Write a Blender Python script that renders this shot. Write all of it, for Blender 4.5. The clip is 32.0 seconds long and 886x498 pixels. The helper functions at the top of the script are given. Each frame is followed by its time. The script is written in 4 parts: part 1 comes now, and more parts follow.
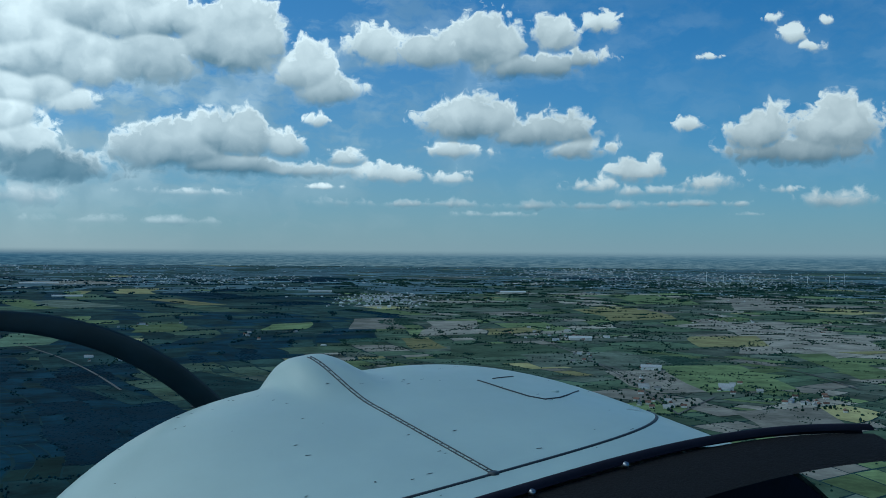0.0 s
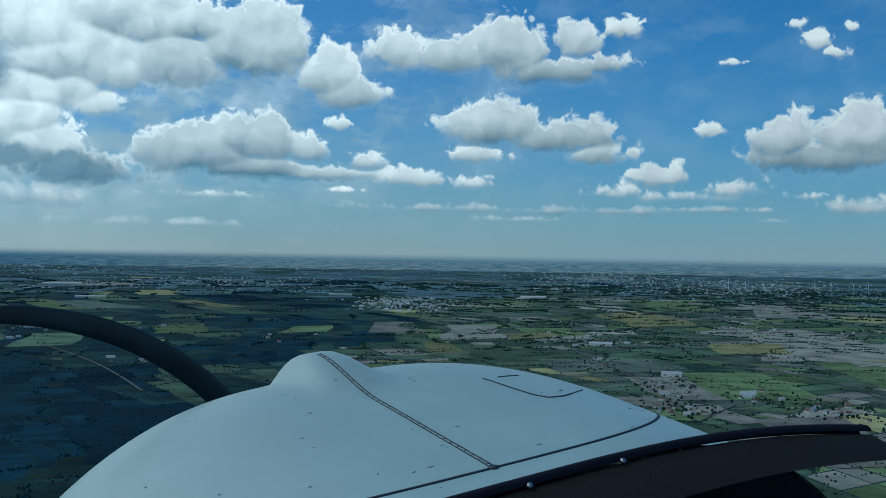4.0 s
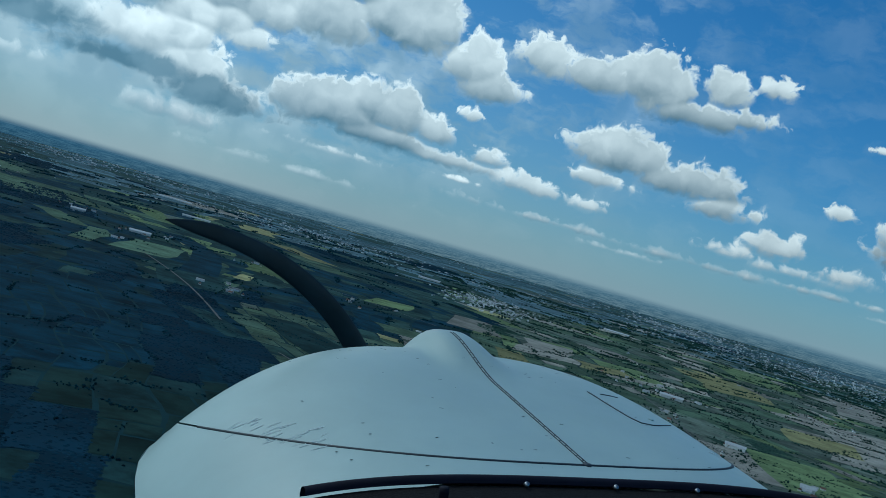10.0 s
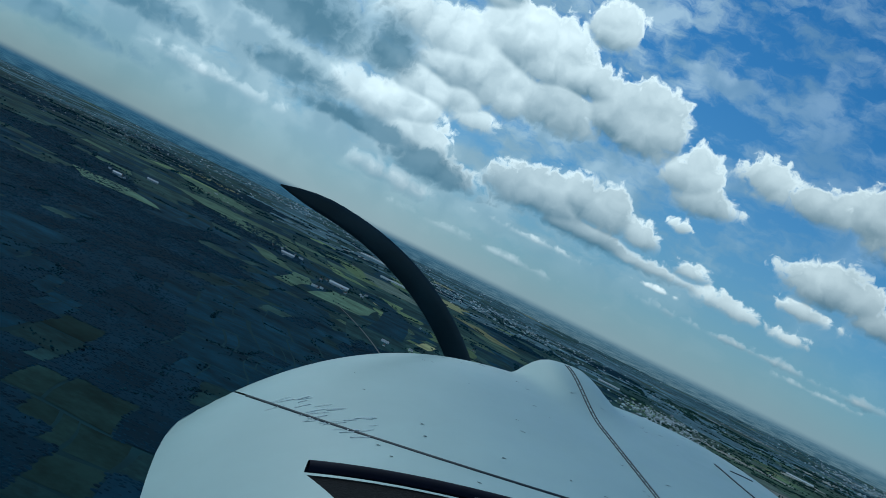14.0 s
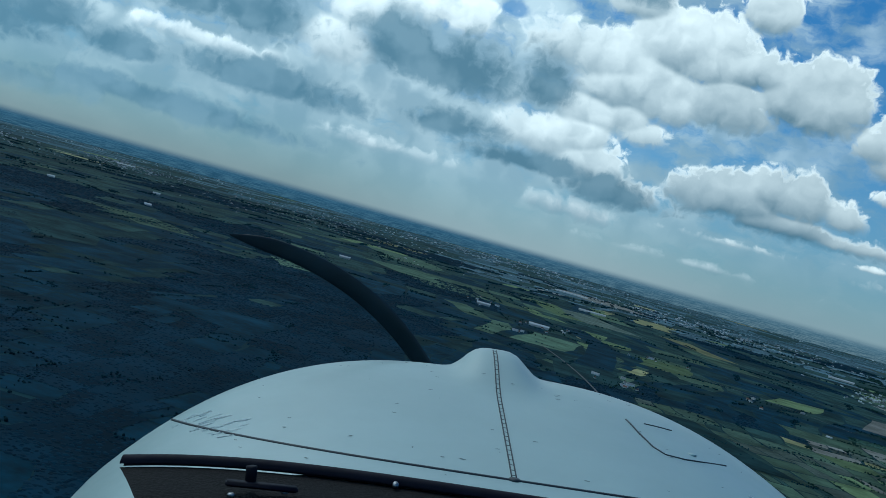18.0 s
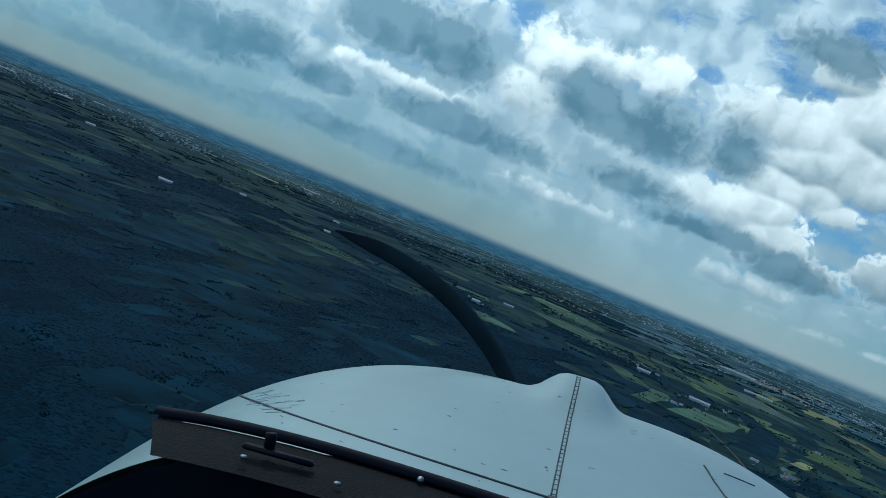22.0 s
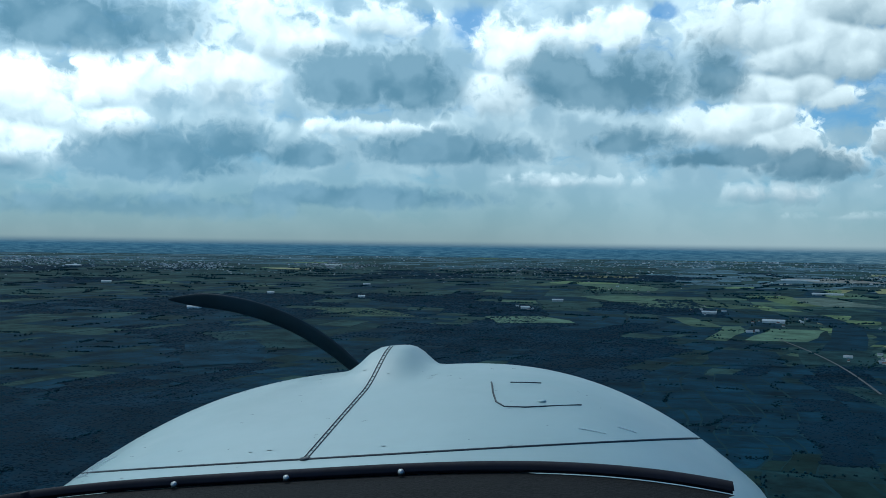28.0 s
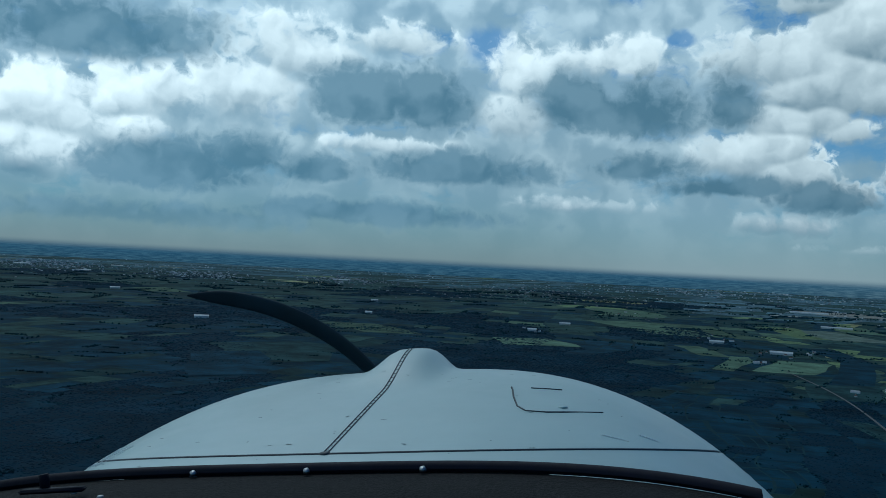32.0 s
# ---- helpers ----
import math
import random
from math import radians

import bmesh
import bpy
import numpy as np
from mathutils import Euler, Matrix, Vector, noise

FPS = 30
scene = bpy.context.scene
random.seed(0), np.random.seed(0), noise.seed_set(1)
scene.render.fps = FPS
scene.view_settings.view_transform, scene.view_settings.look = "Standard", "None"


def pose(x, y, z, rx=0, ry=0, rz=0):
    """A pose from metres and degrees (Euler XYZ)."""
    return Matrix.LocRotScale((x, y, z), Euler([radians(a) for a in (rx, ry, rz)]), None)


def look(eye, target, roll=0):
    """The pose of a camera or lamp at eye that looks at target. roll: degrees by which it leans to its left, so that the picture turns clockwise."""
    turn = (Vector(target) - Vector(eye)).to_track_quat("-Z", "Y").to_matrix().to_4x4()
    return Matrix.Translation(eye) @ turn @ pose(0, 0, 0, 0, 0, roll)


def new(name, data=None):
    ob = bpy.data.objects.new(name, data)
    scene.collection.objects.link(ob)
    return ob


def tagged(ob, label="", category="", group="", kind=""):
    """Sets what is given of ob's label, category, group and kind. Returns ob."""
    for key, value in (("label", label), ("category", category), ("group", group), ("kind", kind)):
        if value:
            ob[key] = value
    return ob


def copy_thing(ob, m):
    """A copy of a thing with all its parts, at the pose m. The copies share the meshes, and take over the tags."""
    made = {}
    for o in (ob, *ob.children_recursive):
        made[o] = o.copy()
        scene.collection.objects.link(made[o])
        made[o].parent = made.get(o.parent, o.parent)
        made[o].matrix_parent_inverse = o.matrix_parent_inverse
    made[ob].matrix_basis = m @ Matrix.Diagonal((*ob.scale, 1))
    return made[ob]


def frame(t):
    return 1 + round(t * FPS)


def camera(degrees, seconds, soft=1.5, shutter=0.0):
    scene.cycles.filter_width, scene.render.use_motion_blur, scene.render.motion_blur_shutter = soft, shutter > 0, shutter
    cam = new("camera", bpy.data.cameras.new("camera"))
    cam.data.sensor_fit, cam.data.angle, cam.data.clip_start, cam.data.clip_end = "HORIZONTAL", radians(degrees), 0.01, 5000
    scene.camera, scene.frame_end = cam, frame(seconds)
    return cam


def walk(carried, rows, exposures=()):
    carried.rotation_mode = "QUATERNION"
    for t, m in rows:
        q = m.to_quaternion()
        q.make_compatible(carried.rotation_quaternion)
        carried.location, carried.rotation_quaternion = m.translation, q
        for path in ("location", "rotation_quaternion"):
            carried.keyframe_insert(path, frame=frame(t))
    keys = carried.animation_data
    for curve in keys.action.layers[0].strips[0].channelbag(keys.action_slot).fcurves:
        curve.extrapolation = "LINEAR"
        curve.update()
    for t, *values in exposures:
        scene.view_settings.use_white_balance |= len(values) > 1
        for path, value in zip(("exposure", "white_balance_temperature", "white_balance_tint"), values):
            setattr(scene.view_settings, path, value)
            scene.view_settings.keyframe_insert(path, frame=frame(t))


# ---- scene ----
# ---- camera and its way ----
EYE_H = 60.0
SIZE = 0.8              # the cockpit eye stands 1.16 m behind the cowling's rear edge
PIVOT = Vector((-0.034, 1.835, -1.265))   # the engine block's middle, seen from the cockpit eye (right, ahead, up)


def turn(yaw, pitch, roll):
    return (Matrix.Rotation(radians(yaw), 4, "Z") @ Matrix.Rotation(radians(90 + pitch), 4, "X")
            @ Matrix.Rotation(radians(roll), 4, "Z"))


# the aircraft as it hangs in the middle of its left turn: heading, pitch and bank
PLANE = (Matrix.Translation((0, 0, EYE_H)) @ Matrix.Rotation(radians(33.12), 4, "Z") @ Matrix.Rotation(radians(0.96), 4, "X")
         @ Matrix.Rotation(radians(-6.28), 4, "Y") @ Matrix.Scale(SIZE, 4))
CENTRE = PLANE @ PIVOT
# seconds, the camera's yaw, pitch and roll, and how far it leans right, ahead and up
TURNS = [
    (0.0, 0.00, 0.37, 0.45, 0.000, 0.085, -0.000),
    (0.5, 0.37, 0.39, 1.41, 0.000, 0.087, -0.000),
    (1.0, 0.60, 0.50, 1.35, 0.000, 0.090, -0.000),
    (1.5, 0.88, 0.58, 1.08, 0.000, 0.092, -0.000),
    (2.0, 1.18, 0.72, 1.45, 0.000, 0.090, -0.000),
    (2.5, 1.08, 0.76, 1.58, 0.000, 0.083, -0.000),
    (3.0, 1.09, 0.77, 1.40, 0.000, 0.072, -0.000),
    (3.5, 1.23, 0.71, 0.79, 0.000, 0.060, -0.000),
    (5.5, 1.34, 0.37, 2.67, 0.000, 0.040, -0.000),
    (6.0, 1.59, 0.46, 3.25, 0.000, 0.041, -0.000),
    (6.5, 2.12, -0.18, 3.86, 0.002, 0.028, -0.000),
    (7.0, 2.62, -0.49, 4.94, 0.005, -0.007, -0.000),
    (7.5, 2.95, -0.35, 8.55, 0.010, -0.061, -0.000),
    (8.0, 3.25, -0.22, 10.13, 0.015, -0.116, -0.000),
    (8.5, 4.18, 0.19, 11.44, 0.018, -0.160, -0.000),
    (9.0, 4.95, 0.29, 10.92, 0.020, -0.194, -0.000),
    (9.5, 5.76, -0.13, 12.25, 0.020, -0.220, -0.000),
    (10.0, 6.98, -0.24, 15.89, 0.020, -0.233, -0.000),
    (10.5, 8.38, -0.54, 18.12, 0.018, -0.226, -0.000),
    (11.0, 9.69, -0.87, 20.14, 0.015, -0.204, -0.000),
    (11.5, 10.88, -0.88, 22.48, 0.012, -0.170, -0.000),
    (12.0, 12.29, -0.63, 23.25, 0.010, -0.122, -0.000),
    (12.5, 13.88, -0.33, 24.01, 0.012, -0.059, -0.002),
    (13.0, 15.68, -0.18, 26.38, 0.015, 0.015, -0.005),
    (13.5, 17.58, 0.25, 27.30, 0.018, 0.086, -0.010),
    (14.0, 19.51, 0.66, 26.07, 0.020, 0.143, -0.015),
    (14.5, 21.05, 0.67, 24.58, 0.020, 0.175, -0.017),
    (15.0, 22.42, -0.07, 22.71, 0.020, 0.178, -0.017),
    (15.5, 24.01, -0.96, 22.35, 0.020, 0.156, -0.014),
    (17.5, 29.58, -1.16, 15.01, 0.020, 0.024, -0.001),
    (18.0, 30.86, -1.15, 15.37, 0.020, 0.019, -0.000),
    (18.5, 32.09, -1.32, 17.17, 0.020, 0.028, -0.000),
    (19.0, 33.12, -1.88, 17.96, 0.020, 0.046, -0.000),
    (19.5, 33.88, -1.68, 18.26, 0.020, 0.068, -0.000),
    (20.0, 35.03, -1.30, 19.80, 0.020, 0.090, -0.000),
    (20.5, 36.59, -1.27, 20.54, 0.020, 0.108, -0.000),
    (21.0, 38.23, -1.33, 20.81, 0.020, 0.122, -0.000),
    (21.5, 39.73, -1.45, 20.88, 0.020, 0.131, -0.000),
    (22.0, 41.25, -1.50, 22.00, 0.021, 0.129, -0.000),
    (22.5, 41.91, -1.54, 20.15, 0.024, 0.109, -0.000),
    (23.0, 42.06, -1.38, 15.52, 0.029, 0.073, -0.000),
    (23.5, 42.85, -1.21, 11.08, 0.035, 0.033, -0.000),
    (24.0, 44.18, -0.88, 7.03, 0.038, 0.004, -0.000),
    (24.5, 45.04, -0.61, 2.63, 0.040, -0.012, -0.000),
    (25.0, 44.74, -0.28, 0.41, 0.040, -0.017, -0.000),
    (25.5, 43.79, -0.18, 1.34, 0.040, -0.017, -0.000),
    (27.5, 43.09, -0.26, 1.02, 0.040, -0.004, -0.000),
    (28.0, 43.24, -0.22, 0.79, 0.040, -0.002, -0.000),
    (28.5, 43.65, -0.23, 0.23, 0.040, -0.001, -0.000),
    (29.0, 43.66, -0.23, 0.92, 0.040, 0.000, -0.000),
    (29.5, 42.94, -0.53, 0.42, 0.040, 0.002, -0.000),
    (30.0, 42.84, -0.73, -1.72, 0.040, 0.006, -0.000),
    (30.5, 43.52, -0.25, -2.65, 0.040, 0.011, -0.000),
    (31.0, 44.15, 0.23, -0.41, 0.040, 0.019, -0.000),
    (31.5, 44.21, 0.56, 2.18, 0.040, 0.025, -0.000),
    (32.0, 43.83, 0.88, 2.98, 0.040, 0.029, -0.000),
]
cam = camera(49.52, 32.0, soft=0.8)
path = []
for t, yaw, pitch, roll, right, ahead, up in TURNS:
    m = turn(yaw, pitch, roll)
    eye = CENTRE - SIZE * (m.to_3x3() @ Vector((PIVOT.x - right, PIVOT.z - up, ahead - PIVOT.y)))
    path.append((t, Matrix.Translation(eye) @ m))
walk(cam, path, [(0, -0.15, 5510, -2), (22, -0.15, 5510, -2), (25, -0.08, 5610, -1), (27.5, 0.03, 5560, -1), (28.5, 0.03, 5560, -1), (29.0, -0.46, 5430, -2), (32, -0.44, 5430, -2)])

# ---- sun, sky and clouds ----
SUN_AZ, SUN_EL = 70.0, 48.0
sun = new("sun", bpy.data.lights.new("sun", "SUN"))
sun.data.energy, sun.data.angle, sun.data.color = 0.9, radians(2.0), (1.0, 0.95, 0.88)
sun_way = Vector((-math.sin(radians(SUN_AZ)) * math.cos(radians(SUN_EL)), math.cos(radians(SUN_AZ)) * math.cos(radians(SUN_EL)), math.sin(radians(SUN_EL))))
sun.matrix_world = look(sun_way * 300, (0, 0, 0))

world = bpy.data.worlds.new("sky")
scene.world = world
world.use_nodes = True
wt = world.node_tree
wt.nodes.clear()


class Nodes:
    """Short hand for node trees."""

    def __init__(self, tree):
        self.tree = tree

    def add(self, kind):
        return self.tree.nodes.new(kind)

    def put(self, socket, value):
        if isinstance(value, bpy.types.NodeSocket):
            self.tree.links.new(value, socket)
        else:
            socket.default_value = value

    def math(self, op, a, b=0.0, c=0.0, clamp=False):
        n = self.add("ShaderNodeMath")
        n.operation, n.use_clamp = op, clamp
        for s, v in zip(n.inputs, (a, b, c)):
            self.put(s, v)
        return n.outputs[0]

    def vec(self, op, a, b=(0, 0, 0), c=(0, 0, 0), out=0):
        n = self.add("ShaderNodeVectorMath")
        n.operation = op
        for s, v in zip(n.inputs, (a, b, c)):
            self.put(s, v)
        return n.outputs[out]

    def mix(self, f, a, b, kind="RGBA", blend="MIX"):
        n = self.add("ShaderNodeMix")
        n.data_type, n.blend_type = kind, blend
        k = {"RGBA": (0, 6, 7, 2), "FLOAT": (0, 2, 3, 0)}[kind]
        for i, v in zip(k, (f, a, b)):
            self.put(n.inputs[i], v)
        return n.outputs[k[3]]

    def noise(self, at, scale, detail=4.0, rough=0.55, dims="3D"):
        n = self.add("ShaderNodeTexNoise")
        n.noise_dimensions = dims
        self.put(n.inputs["Vector"], at)
        for key, v in (("Scale", scale), ("Detail", detail), ("Roughness", rough)):
            self.put(n.inputs[key], v)
        return n.outputs[0]

    def voronoi(self, at, scale, smooth=0.6):
        n = self.add("ShaderNodeTexVoronoi")
        n.feature, n.voronoi_dimensions = "SMOOTH_F1", "2D"
        self.put(n.inputs["Vector"], at)
        n.inputs["Scale"].default_value, n.inputs["Smoothness"].default_value = scale, smooth
        return n.outputs[0]

    def ramp(self, value, a, b, lo=0.0, hi=1.0, smooth=True):
        n = self.add("ShaderNodeMapRange")
        n.interpolation_type = "SMOOTHSTEP" if smooth else "LINEAR"
        for s, v in zip(n.inputs, (value, a, b, lo, hi)):
            self.put(s, v)
        return n.outputs[0]


W = Nodes(wt)
coord = W.add("ShaderNodeTexCoord").outputs["Generated"]
way = W.vec("NORMALIZE", coord)
sep = W.add("ShaderNodeSeparateXYZ")
W.put(sep.inputs[0], way)
azim = W.math("MULTIPLY", W.math("ARCTAN2", W.math("MULTIPLY", sep.outputs[0], -1.0), sep.outputs[1]), 180 / math.pi)
elev = W.math("MULTIPLY", W.math("ARCSINE", sep.outputs[2]), 180 / math.pi)
both = W.add("ShaderNodeCombineXYZ")
W.put(both.inputs[0], azim), W.put(both.inputs[1], elev)
flat = both.outputs[0]
# billows: warped cells over cloudy noise; the soft ones are taken twice, the second time towards the sun, for relief


def soft_billow(at):
    big = W.noise(at, 0.33, 2.5, 0.5, "2D")
    return W.math("MULTIPLY_ADD", W.voronoi(at, 0.62, 0.8), -0.34, big)


warp = W.add("ShaderNodeTexNoise")
warp.noise_dimensions = "2D"
W.put(warp.inputs["Vector"], flat)
warp.inputs["Scale"].default_value, warp.inputs["Detail"].default_value = 0.8, 4.0
bent = W.vec("MULTIPLY_ADD", W.vec("SUBTRACT", warp.outputs[1], (0.5, 0.5, 0.5)), (1.3, 0.9, 0), flat)
soft_here = soft_billow(bent)
relief = W.math("SUBTRACT", soft_here, soft_billow(W.vec("ADD", bent, (0.35, 0.55, 0))))
fine = W.math("MULTIPLY_ADD", W.voronoi(bent, 1.7), -0.45, W.noise(bent, 1.5, 6.0, 0.62, "2D"))

field, height, shade, here, gloom = -9.0, 0.0, 0.0, flat, -9.0


def cloud(az, el, half_w, half_h, dark=0.0, body=0.85):
    """A heap of cloud about (az, el) degrees with a flat foot; dark: how much of it is in shade; body: how solid it is."""
    global field, height, shade, here
    low = el - half_h * 0.30
    p = W.vec("MULTIPLY_ADD", here, (1 / half_w, 1 / (half_h * 1.3), 0), (-az / half_w, -low / (half_h * 1.3), 0))
    s = W.add("ShaderNodeSeparateXYZ")
    W.put(s.inputs[0], p)
    over = W.math("MAXIMUM", s.outputs[1], W.math("MULTIPLY", s.outputs[1], -1.75))
    r = W.math("SQRT", W.math("MULTIPLY_ADD", over, over, W.math("MULTIPLY", s.outputs[0], s.outputs[0])))
    d = W.math("MULTIPLY", W.math("SUBTRACT", body, r), max(0.66, half_h ** 0.6) if az < 25 else 1.0)
    near = W.ramp(W.math("SUBTRACT", d, field), -0.28, 0.28)
    height = W.mix(near, height, s.outputs[1], "FLOAT")
    shade = W.mix(near, shade, dark, "FLOAT")
    field = W.math("SMOOTH_MAX", field, d, 0.15)
    # each heap waits for the one before it, which keeps the shader's memory small
    here = W.vec("MULTIPLY_ADD", field, (1e-7, 1e-7, 0), flat)


def murk(az, el, half_w, half_h, deep=1.0):
    """The shaded, soft-edged body of a cloud that stands between the eye and the sun."""
    global gloom, here
    low = el - half_h * 0.25
    p = W.vec("MULTIPLY_ADD", here, (1 / half_w, 1 / (half_h * 1.25), 0), (-az / half_w, -low / (half_h * 1.25), 0))
    s = W.add("ShaderNodeSeparateXYZ")
    W.put(s.inputs[0], p)
    over = W.math("MAXIMUM", s.outputs[1], W.math("MULTIPLY", s.outputs[1], -1.6))
    r = W.math("SQRT", W.math("MULTIPLY_ADD", over, over, W.math("MULTIPLY", s.outputs[0], s.outputs[0])))
    gloom = W.math("SMOOTH_MAX", gloom, W.math("SUBTRACT", 0.55 + 0.40 * deep, r), 0.18)
    here = W.vec("MULTIPLY_ADD", gloom, (1e-7, 1e-7, 0), flat)



cloud(22.2, 11.5, 5.6, 3.0, 0.30)
cloud(16.8, 11.3, 4.1, 2.2, 0.50)
cloud(12.7, 12.6, 4.5, 2.8, 0.45)
cloud(15.9, 13.4, 4.1, 1.7, 0.45)
cloud(24.5, 9.1, 3.0, 1.7, 0.25)
cloud(23.8, 6.3, 2.8, 1.9, 0.35)
cloud(21.8, 4.9, 4.5, 1.3, 0.60)
cloud(21.3, 8.5, 2.2, 1.1, 0.30)
cloud(15.7, 6.3, 4.9, 2.1, 0.60)
cloud(12.5, 7.0, 4.1, 1.8, 0.55)
cloud(9.4, 6.6, 1.8, 1.3, 0.45)
cloud(13.5, 5.3, 5.6, 1.0, 0.75)
cloud(6.2, 5.8, 1.9, 0.8, 0.45, 0.70)
cloud(7.5, 7.9, 1.3, 0.7, 0.25, 0.70)
cloud(8.2, 10.9, 2.3, 1.9, 0.35)
cloud(7.0, 9.8, 3.0, 1.3, 0.50)
cloud(4.1, 12.3, 2.3, 1.6, 0.30)
cloud(0.7, 12.0, 3.4, 1.4, 0.45)
cloud(-2.7, 12.7, 3.2, 2.2, 0.40)
cloud(-6.4, 13.1, 1.9, 1.5, 0.30)
cloud(-5.1, 11.3, 4.1, 1.1, 0.60)
cloud(-8.1, 11.5, 2.2, 0.7, 0.50)
cloud(-9.3, 13.6, 1.3, 0.8, 0.10, 0.75)
cloud(-1.8, 8.1, 5.2, 1.7, 0.45)
cloud(-5.2, 7.5, 4.9, 1.4, 0.55)
cloud(-7.8, 6.4, 2.8, 1.0, 0.50, 0.75)
cloud(-0.8, 6.3, 2.8, 0.7, 0.35)
cloud(2.2, 4.8, 3.6, 0.8, 0.30)
cloud(-0.5, 4.6, 2.2, 0.5, 0.30)
cloud(-11.5, 5.1, 2.5, 1.0, 0.25)
cloud(-9.0, 4.2, 2.2, 0.7, 0.25)
cloud(-15.4, 4.4, 2.5, 0.8, 0.30)
cloud(-12.8, 3.9, 6.0, 0.5, 0.35, 0.70)
cloud(-18.3, 7.4, 2.2, 1.8, 0.35)
cloud(-22.1, 7.5, 3.4, 2.1, 0.35)
cloud(-20.4, 6.2, 4.9, 1.3, 0.65)
cloud(-14.3, 7.7, 1.1, 0.6, 0.10, 0.65)
cloud(-18.9, 13.4, 1.0, 0.5, 0.00, 0.65)
cloud(-20.0, 12.5, 1.2, 0.7, 0.00, 0.65)
cloud(-21.0, 11.7, 0.9, 0.5, 0.00, 0.65)
cloud(-21.7, 13.0, 0.7, 0.4, 0.00, 0.65)
cloud(-15.6, 11.4, 1.0, 0.3, 0.00, 0.60)
cloud(-22.3, 3.3, 2.6, 0.7, 0.35)
cloud(-19.3, 3.9, 1.9, 0.4, 0.20, 0.60)
cloud(-17.5, 2.5, 1.5, 0.2, 0.20, 0.50)
cloud(7.5, 4.0, 1.6, 0.2, 0.15, 0.60)
cloud(15.0, 3.6, 5.6, 0.4, 0.35, 0.60)
cloud(-2.6, 2.5, 4.9, 0.3, 0.30, 0.50)
cloud(24.3, 3.3, 4.5, 1.1, 0.55, 0.70)
cloud(1.5, 3.1, 7.5, 0.4, 0.55, 0.75)
cloud(-7.3, 3.0, 6.4, 0.4, 0.60, 0.75)
cloud(8.2, 5.0, 4.1, 0.6, 0.60, 0.70)
cloud(-14.7, 3.1, 4.5, 0.3, 0.50, 0.70)
cloud(16.5, 1.9, 8.2, 0.4, 0.50, 0.65)
cloud(67.1, 8.4, 4.5, 2.4, 0.05)
cloud(63.4, 8.9, 3.7, 2.2, 0.08)
cloud(59.7, 9.5, 3.6, 2.3, 0.15)
cloud(66.8, 5.6, 4.3, 2.2, 0.12)
cloud(62.4, 6.7, 2.8, 1.4, 0.10)
cloud(55.9, 10.0, 4.3, 3.2, 0.25)
cloud(53.3, 12.2, 4.7, 2.2, 0.25)
cloud(46.7, 13.1, 4.3, 1.3, 0.25)
cloud(47.9, 7.0, 4.5, 0.8, 0.30)
cloud(39.8, 11.7, 2.6, 2.2, 0.08)
cloud(34.2, 12.4, 4.1, 1.6, 0.08)
cloud(39.9, 9.0, 3.0, 1.9, 0.30)
cloud(24.6, 7.9, 2.5, 2.0, 0.15)
cloud(23.7, 12.4, 6.4, 2.3, 0.30)
cloud(22.4, 9.6, 2.2, 1.9, 0.20)
cloud(26.9, 7.1, 3.4, 1.9, 0.30)
cloud(36.5, 3.9, 6.7, 0.8, 0.40, 0.60)
cloud(19.7, 14.2, 5.6, 3.0, 0.25)
cloud(23.3, 15.8, 3.4, 1.5, 0.30)
cloud(16.0, 16.8, 2.2, 1.9, 0.30)
cloud(66.1, 7.8, 4.2, 2.7, 0.14)
cloud(67.6, 4.5, 2.7, 1.5, 0.80)
murk(64.9, 12.3, 9.7, 2.3)
murk(48.7, 9.7, 4.7, 2.2)
murk(45.1, 9.8, 4.1, 2.4)
murk(59.6, 5.2, 7.1, 2.0)
murk(55.8, 5.9, 3.2, 1.6)
murk(51.7, 5.3, 3.2, 1.0)
murk(43.2, 5.8, 7.1, 1.3)
murk(48.6, 2.9, 11.2, 1.0, 0.80)
murk(61.1, 2.1, 15.0, 1.0, 0.70)
murk(36.3, 10.0, 3.7, 2.2)
murk(32.3, 9.8, 4.1, 2.3)
murk(28.1, 5.3, 4.9, 0.9, 0.80)
murk(22.3, 5.0, 4.5, 1.7, 0.55)
murk(27.4, 10.3, 2.8, 2.8, 0.60)
murk(32.6, 6.4, 5.2, 1.4, 0.50)
murk(24.0, 16.9, 5.2, 1.8, 0.60)

sunny = W.ramp(azim, 16.0, 34.0)
rough_here = W.math("MULTIPLY_ADD", W.math("SUBTRACT", fine, 0.34), W.math("MULTIPLY_ADD", sunny, -0.26, W.math("MULTIPLY_ADD", shade, -0.20, 0.76)), soft_here)
lump = W.math("ADD", field, W.math("MULTIPLY", W.math("SUBTRACT", rough_here, W.math("MULTIPLY_ADD", sunny, -0.05, 0.30)), W.math("MULTIPLY_ADD", sunny, 0.05, 1.10)))
edge = W.math("ADD", W.math("MULTIPLY_ADD", sunny, 0.20, W.ramp(elev, 2.0, 6.0, 0.45, 0.0)), W.mix(W.ramp(height, -0.45, 0.30), W.math("MULTIPLY_ADD", shade, 0.45, 0.70), W.math("MULTIPLY_ADD", shade, 0.14, 0.21), "FLOAT"))
cover = W.ramp(lump, 0.0, edge)
depth = W.ramp(lump, 0.02, 0.42)
light = W.math("MULTIPLY_ADD", W.ramp(height, -0.6, 0.5, -0.40, 0.20), 1.0, W.math("MULTIPLY", relief, W.math("MULTIPLY_ADD", W.math("MULTIPLY", shade, depth), -0.75, 0.85)))
